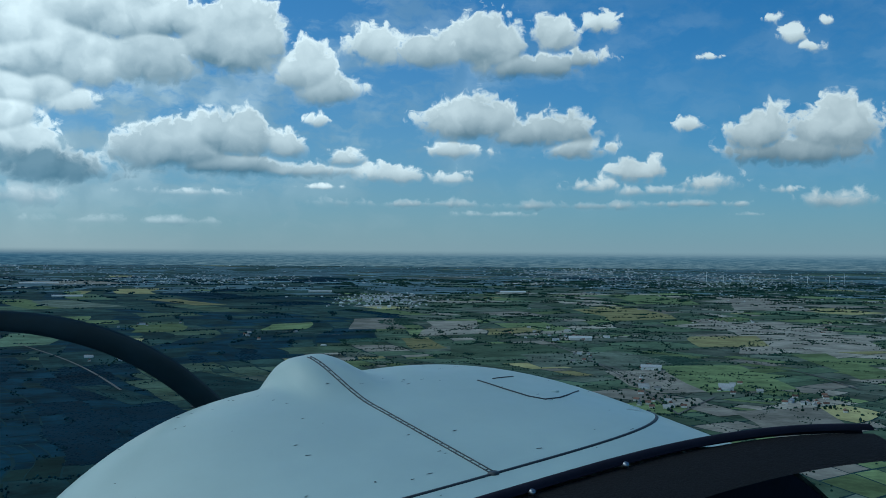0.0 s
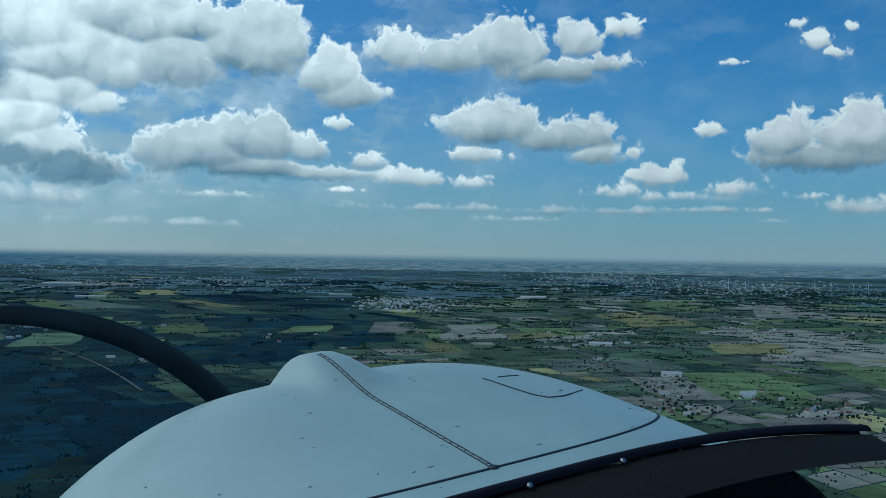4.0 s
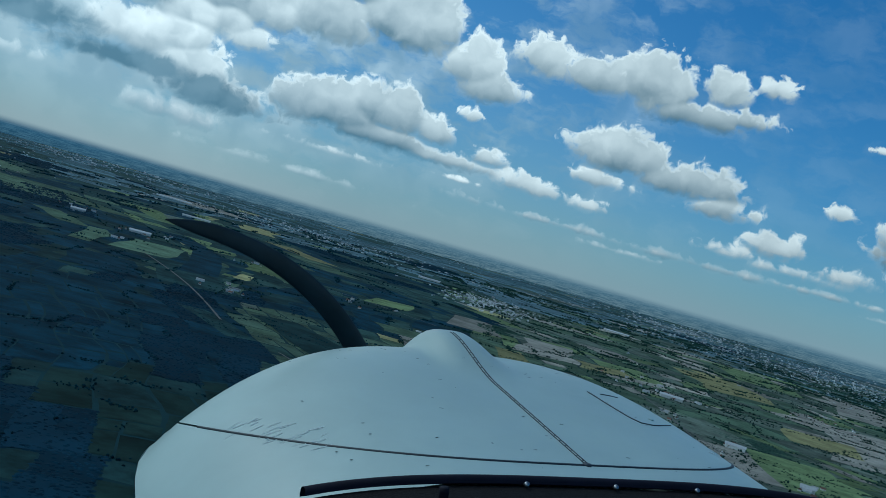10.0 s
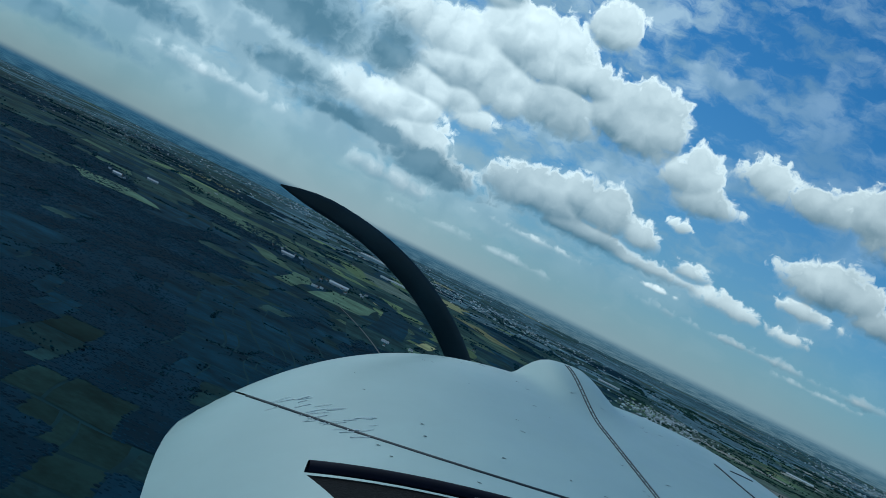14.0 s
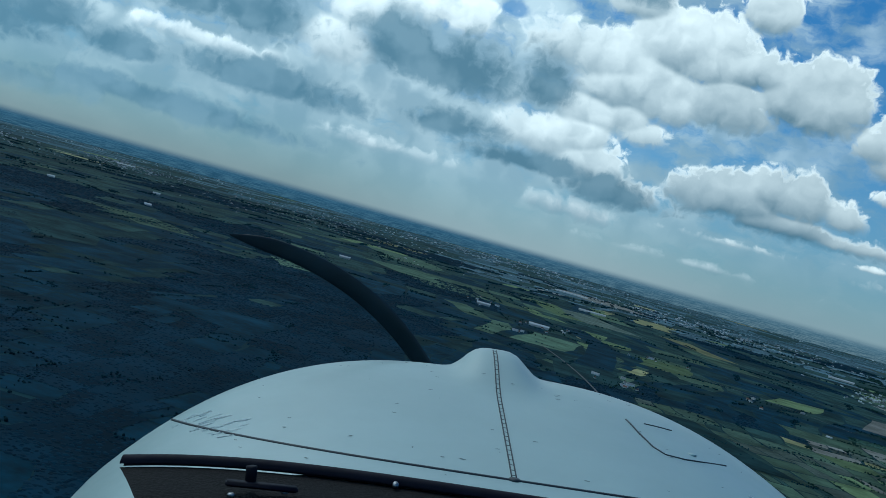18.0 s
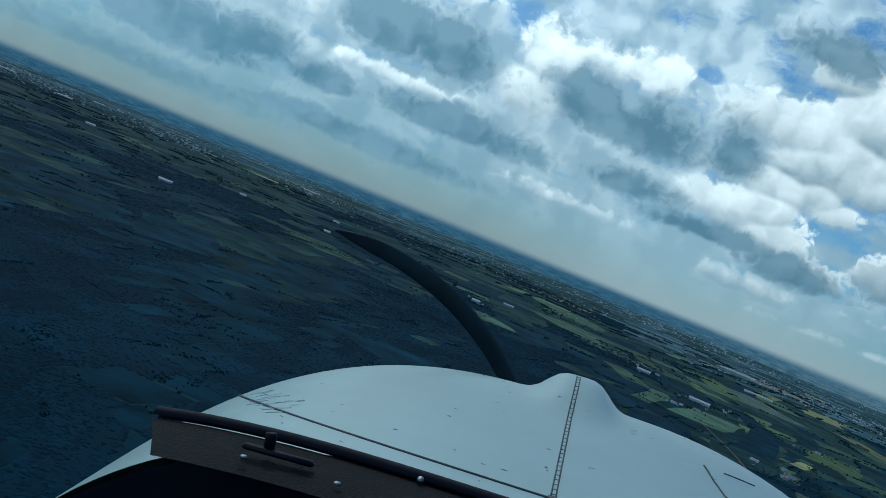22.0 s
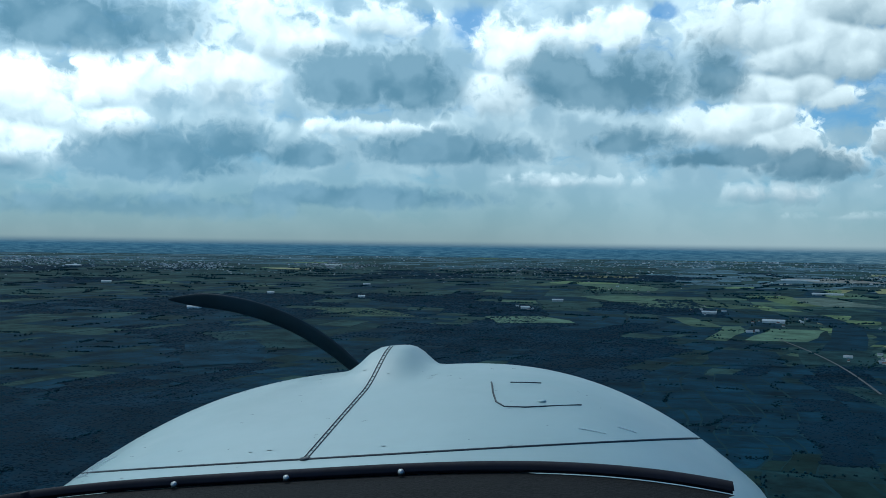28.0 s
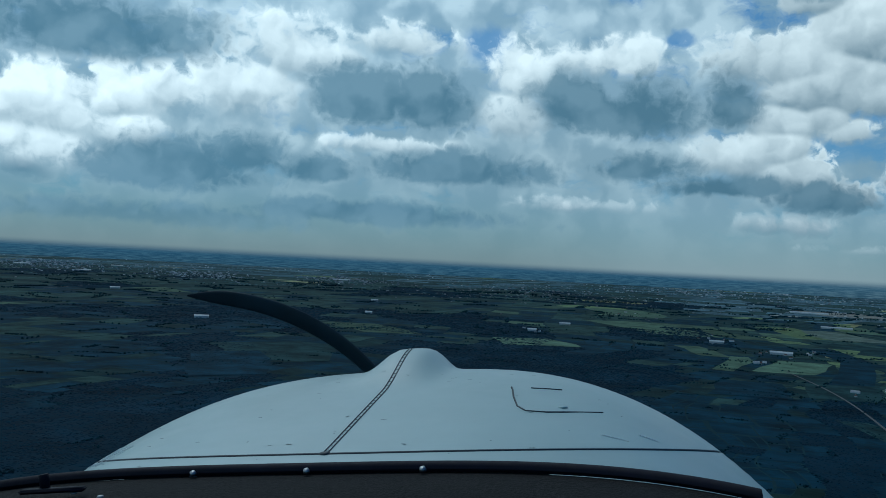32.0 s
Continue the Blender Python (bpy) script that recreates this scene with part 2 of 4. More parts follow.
light = W.math("ADD", light, W.math("MULTIPLY", W.math("SUBTRACT", fine, 0.34), W.math("MULTIPLY_ADD", shade, -0.12, 0.18)))
light = W.math("SUBTRACT", light, W.math("MULTIPLY", W.math("MULTIPLY", shade, depth), 0.80))
brim = W.math("MULTIPLY", W.math("SUBTRACT", 1.0, W.ramp(lump, 0.05, 0.40)), W.math("MULTIPLY", W.ramp(height, -0.1, 0.5), W.ramp(elev, 3.0, 7.0)))
light = W.math("ADD", light, W.math("MULTIPLY_ADD", brim, W.math("MULTIPLY_ADD", sunny, 0.12, 0.20), 0.80), clamp=True)
glare = W.ramp(azim, -14.0, 58.0, 0.80, 1.38, smooth=False)
tops = W.vec("SCALE", W.mix(light, (0.100, 0.195, 0.262, 1), (0.98, 1.02, 1.00, 1)))
W.put(tops.node.inputs["Scale"], glare)

sky = W.add("ShaderNodeTexSky")
sky.sky_type, sky.sun_disc, sky.sun_elevation, sky.sun_rotation = "NISHITA", False, radians(SUN_EL), radians(-SUN_AZ)
sky.air_density, sky.dust_density, sky.ozone_density = 1.0, 0.2, 6.0
blue = W.vec("MULTIPLY", sky.outputs[0], (0.027, 0.066, 0.086))
# thin high veil, thicker towards the sun
streaks = W.noise(W.vec("MULTIPLY", bent, (0.5, 1.1, 0)), 0.42, 5.0, 0.6, "2D")
thin = W.math("MULTIPLY", W.ramp(streaks, W.ramp(azim, 10.0, 38.0, 0.38, 0.12), W.ramp(azim, 10.0, 38.0, 0.64, 0.46)), W.ramp(azim, -12.0, 30.0, 0.12, 1.0))
# clear gaps in the veil
gap = 0.0
for gap_az, gap_el, gap_w, gap_h in ((41.7, 12.9, 1.6, 1.3), (21.2, 7.9, 1.6, 1.5), (30.5, 13.5, 1.0, 0.6)):
    q = W.vec("MULTIPLY_ADD", bent, (1 / gap_w, 1 / gap_h, 0), (-gap_az / gap_w, -gap_el / gap_h, 0))
    gap = W.math("MAXIMUM", gap, W.ramp(W.vec("LENGTH", q, out=1), 0.5, 1.2, 1.0, 0.0))
thin = W.math("MULTIPLY", W.math("MULTIPLY", thin, W.ramp(elev, 0.5, 7.0, 0.25, 1.0)), W.math("MULTIPLY_ADD", gap, -0.7, 1.0))
veil_colour = W.vec("SCALE", W.mix(W.ramp(soft_here, 0.15, 0.6), (0.34, 0.46, 0.52, 1), (0.76, 0.86, 0.87, 1)))
W.put(veil_colour.node.inputs["Scale"], glare)
blue = W.mix(W.math("MULTIPLY", thin, 0.85), blue, veil_colour)
reach = W.ramp(azim, -15.0, 8.0, 4.8, 7.0)
mist = W.math("POWER", 2.718, W.math("DIVIDE", W.math("MULTIPLY", W.math("MAXIMUM", elev, 0.0), -1.0), reach))
rim = W.mix(W.ramp(azim, -14.0, 8.0), (0.275, 0.355, 0.390, 1), (0.305, 0.375, 0.395, 1))
rim = W.mix(W.ramp(azim, 12.0, 22.0), rim, (0.370, 0.430, 0.440, 1))
rim = W.mix(W.ramp(azim, 28.0, 42.0), rim, (0.275, 0.325, 0.328, 1))
air = W.mix(W.math("MULTIPLY", mist, 0.95), blue, rim)
heap = W.mix(W.math("MULTIPLY", cover, W.ramp(elev, 0.5, 3.4, 0.3, 1.0)), air, tops)
murky = W.math("ADD", gloom, W.math("MULTIPLY_ADD", W.math("SUBTRACT", soft_here, 0.36), 1.0, W.math("MULTIPLY", W.math("SUBTRACT", fine, 0.34), 0.45)))
murky = W.math("MULTIPLY", W.ramp(murky, -0.06, 0.50), W.ramp(elev, 0.8, 3.4, 0.3, 0.92))
under = W.vec("SCALE", W.mix(W.ramp(soft_here, 0.20, 0.55), (0.100, 0.195, 0.262, 1), (0.165, 0.270, 0.340, 1)))
W.put(under.node.inputs["Scale"], glare)
heap = W.mix(murky, heap, under)
# far plain as backdrop: horizon haze and cloud shade are painted in
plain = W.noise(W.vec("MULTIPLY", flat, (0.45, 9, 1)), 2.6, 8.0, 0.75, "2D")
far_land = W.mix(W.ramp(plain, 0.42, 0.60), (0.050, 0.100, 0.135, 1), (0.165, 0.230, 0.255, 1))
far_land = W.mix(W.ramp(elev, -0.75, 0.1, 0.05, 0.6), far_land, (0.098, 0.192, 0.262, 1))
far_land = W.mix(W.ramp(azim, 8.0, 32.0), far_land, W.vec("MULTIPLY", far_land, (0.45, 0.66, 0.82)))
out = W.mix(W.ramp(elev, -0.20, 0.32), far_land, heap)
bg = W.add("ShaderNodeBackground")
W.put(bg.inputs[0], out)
bg.inputs[1].default_value = 1.0
end = W.add("ShaderNodeOutputWorld")
wt.links.new(bg.outputs[0], end.inputs[0])

# ---- materials ----


def material(name, colour, rough=0.8, metal=0.0, spread=0.25, scale=3.0, bump=0.0, coat=0.0, island=0.0, random_tint=0.0, spec=0.5, tint=(1, 1, 1)):
    mat = bpy.data.materials.new(name)
    mat.use_nodes = True
    N = Nodes(mat.node_tree)
    p = mat.node_tree.nodes["Principled BSDF"]
    at = N.add("ShaderNodeTexCoord").outputs["Object"]
    n1 = N.noise(at, scale, 5.0, 0.6)
    n2 = N.noise(at, scale * 7.3, 3.0, 0.6)
    v = N.math("MULTIPLY_ADD", n1, 0.7, N.math("MULTIPLY", n2, 0.3))
    lo = tuple(c * (1 - spread) for c in colour) + (1,)
    hi = tuple(min(1, c * (1 + spread)) for c in colour) + (1,)
    col = N.mix(N.ramp(v, 0.3, 0.7), lo, hi)
    if island:
        g = N.add("ShaderNodeNewGeometry").outputs["Random Per Island"]
        col = N.mix(1.0, col, N.mix(g, (1 - island,) * 3 + (1,), (1 + island,) * 3 + (1,)), blend="MULTIPLY")
    if random_tint:
        g = N.add("ShaderNodeObjectInfo").outputs["Random"]
        col = N.mix(1.0, col, N.mix(g, (1 - random_tint,) * 3 + (1,), (1 + random_tint,) * 3 + (1,)), blend="MULTIPLY")
    N.put(p.inputs["Base Color"], col)
    N.put(p.inputs["Roughness"], N.ramp(n2, 0.2, 0.8, max(0.02, rough - 0.08), min(1, rough + 0.08)))
    p.inputs["Metallic"].default_value = metal
    p.inputs["Coat Weight"].default_value = coat
    p.inputs["Coat Roughness"].default_value = 0.22
    p.inputs["Specular IOR Level"].default_value = spec
    p.inputs["Specular Tint"].default_value = tint + (1,)
    if bump:
        b = N.add("ShaderNodeBump")
        b.inputs["Strength"].default_value, b.inputs["Distance"].default_value = bump, 0.01
        N.put(b.inputs["Height"], n2)
        N.put(p.inputs["Normal"], b.outputs[0])
    return mat


white_paint = material("white_paint", (0.335, 0.435, 0.43), 0.46, spread=0.08, scale=2.5, coat=0.25)
black_trim = material("black_trim", (0.006, 0.006, 0.014), 0.7, spread=0.3, scale=20, spec=0.15)
dash_vinyl = material("dash_vinyl", (0.004, 0.004, 0.005), 0.85, spread=0.25, scale=30, bump=0.3, spec=0.2)
seam_dark = material("seam_dark", (0.02, 0.03, 0.04), 0.6)
scratch_white = material("scratch_white", (0.75, 0.78, 0.78), 0.7, spread=0.1, scale=30)
steel = material("steel", (0.30, 0.31, 0.33), 0.45, metal=1.0, spread=0.1, scale=40)
blade_black = material("blade_black", (0.012, 0.026, 0.040), 0.5, spread=0.3, scale=8)
GLOSS = 0.05
# bare ground, toned like the fields under cloud, their shade in its colour
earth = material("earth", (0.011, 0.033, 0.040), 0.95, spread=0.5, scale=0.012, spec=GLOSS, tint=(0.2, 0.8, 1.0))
# woods under cloud, with the shade mixed into the colour
shaded_wood = material("shaded_wood", (0.005, 0.021, 0.037), 0.95, spread=0.4, scale=0.02, island=0.35, spec=GLOSS, tint=(0.2, 0.8, 1.0))
# distant woods, bluer and paler: aerial haze painted into the colour
hazy_wood = material("hazy_wood", (0.052, 0.098, 0.118), 0.95, spread=0.4, scale=0.02, island=0.35, spec=GLOSS, tint=(0.2, 0.8, 1.0))
# the same woods in sun, a lighter copy
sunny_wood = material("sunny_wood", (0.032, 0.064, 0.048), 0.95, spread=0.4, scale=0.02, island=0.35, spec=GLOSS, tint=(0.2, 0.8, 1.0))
roof_red = material("roof_red", (0.15, 0.085, 0.065), 0.9, random_tint=0.4, island=0.4)
roof_grey = material("roof_grey", (0.30, 0.315, 0.325), 0.8, random_tint=0.4, island=0.5)
wall_white = material("wall_white", (0.50, 0.50, 0.48), 0.85, random_tint=0.25, island=0.3)
sheet_white = material("sheet_white", (0.45, 0.48, 0.50), 0.6, random_tint=0.2, island=0.3)
tarmac = material("tarmac", (0.075, 0.078, 0.078), 0.9, scale=0.05)
turbine_white = material("turbine_white", (0.8, 0.82, 0.82), 0.5, spread=0.05)
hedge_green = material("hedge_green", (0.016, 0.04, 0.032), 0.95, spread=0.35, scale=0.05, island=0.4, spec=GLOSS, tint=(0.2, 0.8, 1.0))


def crop(name, colour, spread, each=0.35):
    return material(name, colour, 0.95, spread=spread * 1.5, scale=0.045, random_tint=each, island=each, spec=GLOSS, tint=(0.2, 0.8, 1.0))


# hedge green again, with cloud shade worked into the colour
shaded_hedge = material("shaded_hedge", (0.008, 0.030, 0.040), 0.95, spread=0.35, scale=0.05, island=0.4, spec=GLOSS, tint=(0.2, 0.8, 1.0))
# distant tree clumps, haze included in their green
hazy_green = material("hazy_green", (0.055, 0.102, 0.115), 0.95, spread=0.35, scale=0.05, island=0.5, spec=GLOSS, tint=(0.2, 0.8, 1.0))
crops = {
    "meadow": crop("meadow", (0.118, 0.165, 0.078), 0.30),
    "grass": crop("grass", (0.078, 0.122, 0.080), 0.32),
    "rape": crop("rape", (0.20, 0.195, 0.095), 0.25),
    "soil": crop("soil", (0.185, 0.180, 0.158), 0.28),
    "fallow": crop("fallow", (0.108, 0.138, 0.112), 0.38),
    # blue-grey distant fields; the blue is painted haze
    "hazy_field": crop("hazy_field", (0.105, 0.172, 0.205), 0.40, 0.3),
    "olive": crop("olive", (0.050, 0.078, 0.056), 0.45, 0.25),
    # fields under cloud: the shade is put into these four colours
    "shaded_pale": crop("shaded_pale", (0.024, 0.051, 0.046), 0.45, 0.2),
    "shaded_mid": crop("shaded_mid", (0.014, 0.036, 0.038), 0.45, 0.2),
    "shaded_olive": crop("shaded_olive", (0.013, 0.031, 0.028), 0.40, 0.25),
    "shaded_deep": crop("shaded_deep", (0.005, 0.025, 0.042), 0.45, 0.2),
}

# ---- helpers for meshes ----


def thing(name, label, category, group="", kind="", m=None):
    ob = new(name)
    ob.empty_display_size = 0.1
    if m is not None:
        ob.matrix_world = m
    return tagged(ob, label, category, group, kind)


def mesh_of(name, verts, faces, mat, smooth=False):
    me = bpy.data.meshes.new(name)
    me.from_pydata(verts, [], faces)
    me.materials.append(mat)
    if smooth:
        me.polygons.foreach_set("use_smooth", [True] * len(me.polygons))
    me.update()
    return me


def part(name, bm, mat, parent, label="", smooth=True):
    """Links a bmesh as one mesh object under a thing or a part."""
    me = bpy.data.meshes.new(name)
    bm.normal_update()
    bm.to_mesh(me)
    bm.free()
    me.materials.append(mat)
    if smooth:
        me.polygons.foreach_set("use_smooth", [True] * len(me.polygons))
    ob = new(name, me)
    ob.parent = parent
    if label:
        ob["label"] = label
    return ob


def grid(bm, rows):
    """A sheet through rows of points."""
    vs = [[bm.verts.new(p) for p in row] for row in rows]
    for a, b in zip(vs, vs[1:]):
        for i in range(len(a) - 1):
            bm.faces.new((a[i], a[i + 1], b[i + 1], b[i]))
    return vs


def tube(bm, points, radius, sides=6):
    rings = []
    pts = [Vector(p) for p in points]
    for i, p in enumerate(pts):
        way = (pts[min(i + 1, len(pts) - 1)] - pts[max(i - 1, 0)]).normalized()
        side = way.cross(Vector((0, 0, 1)))
        side = side.normalized() if side.length > 1e-4 else Vector((1, 0, 0))
        up = side.cross(way)
        rings.append([bm.verts.new(p + radius * (math.cos(a) * side + math.sin(a) * up)) for a in [2 * math.pi * k / sides for k in range(sides)]])
    for a, b in zip(rings, rings[1:]):
        for k in range(sides):
            bm.faces.new((a[k], a[(k + 1) % sides], b[(k + 1) % sides], b[k]))
    bm.faces.new(rings[0][::-1]), bm.faces.new(rings[-1])


# ---- the aircraft's nose (x right, y ahead, z up, from the cockpit eye) ----
aircraft = thing("aircraft", "white light aircraft nose with a black propeller, in flight", "aircraft", m=PLANE)
AX = -0.020     # the aircraft's centre line
REAR, LONG, WIDE = 1.45, 0.858, 0.730   # rear edge, length and half width of the cowling
DROOP, SHARP = 0.230, 3.476             # fall of its shoulders below the crest


def half_width(y):
    u = min(1.0, max(0.0, (y - REAR) / LONG))
    return WIDE * (1 - u ** 5.64) ** (1 / 1.42) + 1e-3


def skin(y, k):
    """Point of the cowling's skin at station y; k runs from -1 (left shoulder) over 0 (crest) to 1."""
    u = min(1.0, max(0.0, (y - REAR) / LONG))
    x = k * half_width(y)
    z = -0.330 + 0.125 * u * LONG - 0.139 * u ** 8.5 - DROOP * abs(k) ** SHARP
    rise = max(0.0, min(1.0, (u - 0.50) / 0.40))
    z += 0.056 * math.exp(-(x / 0.073) ** 4) * rise * rise * (3 - 2 * rise) * (1 - u ** 30)
    return Vector((AX + x, y, z))


def on_skin(x, y, lift=0.0):
    """The place on the cowling's top above the given x."""
    return skin(y, (x - AX) / half_width(y)) + Vector((0, 0, lift))


def joint(k):
    """Station of the joint between scuttle and cowling, which sweeps ahead over the shoulders."""
    return 1.512 + 0.66 * abs(k) ** SHARP


def across(n):
    return [math.sin((-1 + 2 * i / n) * math.pi / 2) for i in range(n + 1)]


bm = bmesh.new()
grid(bm, [[skin(joint(k) + 0.004 + (REAR + LONG - joint(k) - 0.004) * (1 - (1 - j / 60) ** 2.2), k) for k in across(110)] for j in range(61)])
cowling = part("cowling", bm, white_paint, aircraft, "white painted upper engine cowling with small chips")
bm = bmesh.new()
grid(bm, [[skin(REAR + (joint(k) - 0.004 - REAR) * j / 10, k) for k in across(110)] for j in range(11)])
part("scuttle", bm, white_paint, aircraft, "white strip before the windscreen")
# lower cowling: flanks under the shoulders, closing below the engine
bm = bmesh.new()
rows = []
for j in range(41):
    y = REAR + LONG * (1 - (1 - j / 40) ** 2.2)
    left, right = skin(y, -1.0), skin(y, 1.0)
    deep = 0.30 * (1 - ((y - REAR) / LONG) ** 4)
    rows.append([left.lerp(right, i / 24) - Vector((0, 0, deep * math.sin(i / 24 * math.pi) ** 0.4)) for i in range(25)])
grid(bm, rows)
part("lower_cowling", bm, white_paint, aircraft)
# dark joint across the cowling's rear edge
bm = bmesh.new()
tube(bm, [skin(joint(k), k) + Vector((0, 0, -0.0012)) for k in [-0.86 + 1.72 * i / 80 for i in range(81)]], 0.0032, 6)
part("rear_joint", bm, seam_dark, aircraft, "dark joint line")
# piano hinge along the crest
HX = -0.030
for side in (-0.0036, 0.0036):
    bm = bmesh.new()
    tube(bm, [on_skin(HX + 0.004 * i / 39 + side, 1.516 + 0.62 * i / 39, 0.0004) for i in range(40)], 0.0012, 6)
    part("hinge_wire", bm, seam_dark, cowling, "thin dark hinge line")
for i in range(30):
    p = on_skin(HX + 0.004 * i / 29, 1.530 + 0.60 * i / 29)
    bm = bmesh.new()
    bmesh.ops.create_cube(bm, size=1, matrix=Matrix.Translation(p) @ Matrix.Diagonal((0.0058, 0.0018, 0.0010, 1)))
    part("hinge_knuckle", bm, seam_dark, cowling, smooth=False)
bm = bmesh.new()
bmesh.ops.create_cone(bm, cap_ends=True, segments=12, radius1=0.010, radius2=0.008, depth=0.004, matrix=Matrix.Translation(on_skin(HX, 1.514)))
part("hinge_pin", bm, seam_dark, cowling, "dark pin at the hinge's end")
# chips and insect marks in the paint
chips = random.Random(5)
for i in range(60):
    p = on_skin(AX + chips.uniform(-0.46, 0.46), chips.uniform(1.47, 2.12), 0.0004)
    bm = bmesh.new()
    bmesh.ops.create_circle(bm, cap_ends=True, segments=7, radius=0.0015)
    bmesh.ops.transform(bm, verts=bm.verts[:], matrix=Matrix.Translation(p) @ Matrix.Rotation(chips.uniform(-0.5, 0.5), 4, "Z") @ Matrix.Diagonal((chips.uniform(0.8, 4.0), 1, 1, 1)))
    part("paint_chip", bm, seam_dark, cowling, smooth=False)
# pale scratches where the left shoulder meets the joint, and one on the right
for i in range(34):
    left = i < 30
    x = chips.uniform(-0.60, -0.47) if left else chips.uniform(0.40, 0.50)
    y = joint((x - AX) / WIDE) + (chips.uniform(-0.02, 0.07) if left else 0.05 + 0.004 * (i - 30))
    long_, slant = (chips.uniform(0.012, 0.035), chips.uniform(-0.3, 0.3)) if left else (0.030, 0.1)
    bm = bmesh.new()
    tube(bm, [on_skin(x + long_ * (q - 0.5), y + long_ * slant * (q - 0.5), 0.0006) for q in (0, 0.25, 0.5, 0.75, 1)], chips.uniform(0.0003, 0.0007), 4)
    part("scratch", bm, scratch_white, cowling, smooth=False)
# oil filler door outline and its latch
bm = bmesh.new()
tube(bm, [on_skin(*p, 0.0004) for p in ((0.222, 1.905), (0.226, 1.885), (0.233, 1.835), (0.246, 1.775), (0.263, 1.749), (0.300, 1.752), (0.328, 1.765), (0.395, 1.809))], 0.0017, 6)
part("oil_door_edge", bm, seam_dark, cowling, "dark oil door outline")
bm = bmesh.new()
tube(bm, [on_skin(*p, 0.0004) for p in ((0.259, 1.906), (0.288, 1.911), (0.317, 1.916))], 0.0014, 6)
part("oil_door_edge", bm, seam_dark, cowling, "dark oil door outline")
bm = bmesh.new()
bmesh.ops.create_cone(bm, cap_ends=True, segments=16, radius1=0.010, radius2=0.009, depth=0.002, matrix=Matrix.Translation(on_skin(0.324, 1.798, 0.0)))
part("oil_door_latch", bm, white_paint, cowling, "small round latch")
# glare shield: black rolled edge and the panel top behind it


def lip(k, back, up):
    """Edge of the glare shield, k from -1 to 1."""
    bow = (0.121 if k > 0 else 0.030) * abs(k) ** 3.0
    return Vector((-0.03 + (0.63 if k > 0 else 0.56) * k, 1.452 - bow - back, -0.333 - 0.020 * abs(k) ** 4 + up))


bm = bmesh.new()
grid(bm, [[lip(-1 + 2 * i / 60, 0.012 - 0.012 * math.cos(a), 0.012 * math.sin(a)) for i in range(61)] for a in [math.pi * j / 8 - 0.6 for j in range(10)]])
part("shield_edge", bm, black_trim, aircraft, "black rolled edge of the glare shield")
bm = bmesh.new()
grid(bm, [[lip((-1 + 2 * i / 40) * (1 - 0.12 * j / 8), 0.022 + 0.15 * j / 8, -0.003 - 0.012 * (j / 8) ** 2) for i in range(41)] for j in range(9)])
glare_shield = part("glare_shield", bm, dash_vinyl, aircraft, "dark grey glare shield top")
# black bulkhead closing the engine bay under the glare shield
bm = bmesh.new()
rows = [[skin(REAR, k) + Vector((0, -0.004, -0.012)) for k in across(40)]]
for j in range(1, 7):
    rows.append([p.lerp(Vector((AX + 0.55 * (p.x - AX), p.y, -0.86)), j / 6) for p in rows[0]])
grid(bm, rows)
part("bulkhead", bm, black_trim, aircraft, "black bulkhead under the glare shield")
for k in (-0.32, 0.0, 0.28):
    p = lip(k, 0.030, 0.004)
    bm = bmesh.new()
    bmesh.ops.create_cone(bm, cap_ends=True, segments=14, radius1=0.0052, radius2=0.0042, depth=0.005, matrix=Matrix.Translation(p) @ Matrix.Rotation(0.5, 4, "X"))
    part("screw", bm, steel, glare_shield, "small steel screw")
for x, y in ((-0.418, 1.295), (-0.355, 1.337), (-0.297, 1.310)):
    bm = bmesh.new()
    bmesh.ops.create_cone(bm, cap_ends=True, segments=14, radius1=0.0055, radius2=0.004, depth=0.003, matrix=Matrix.Translation((x, y, -0.336)))
    part("panel_screw", bm, steel, glare_shield, "small steel screw")
# short black lever on the glare shield
bm = bmesh.new()
bmesh.ops.create_cube(bm, size=1, matrix=Matrix.Translation((-0.385, 1.332, -0.331)) @ Matrix.Rotation(0.15, 4, "Z") @ Matrix.Diagonal((0.095, 0.018, 0.006, 1)))
bmesh.ops.bevel(bm, geom=bm.edges[:], offset=0.002, segments=2, affect="EDGES")
part("lever_base", bm, black_trim, glare_shield, "black lever base")
bm = bmesh.new()
tube(bm, [(-0.401, 1.338, -0.334), (-0.402, 1.338, -0.316), (-0.403, 1.338, -0.309)], 0.0075, 10)
part("lever_knob", bm, black_trim, glare_shield, "black lever knob")
# spinner and propeller, at rest
HUB = Vector((AX, 2.36, -0.50))
bm = bmesh.new()
grid(bm, [[HUB + Vector((0.105 * r * math.cos(a), y, 0.105 * r * math.sin(a))) for a in [2 * math.pi * i / 32 for i in range(33)]]
          for y, r in ((-0.06, 1.0), (0.02, 1.0), (0.08, 0.93), (0.14, 0.78), (0.19, 0.52), (0.22, 0.25), (0.23, 0.01))])
spinner = part("spinner", bm, white_paint, aircraft, "white spinner")


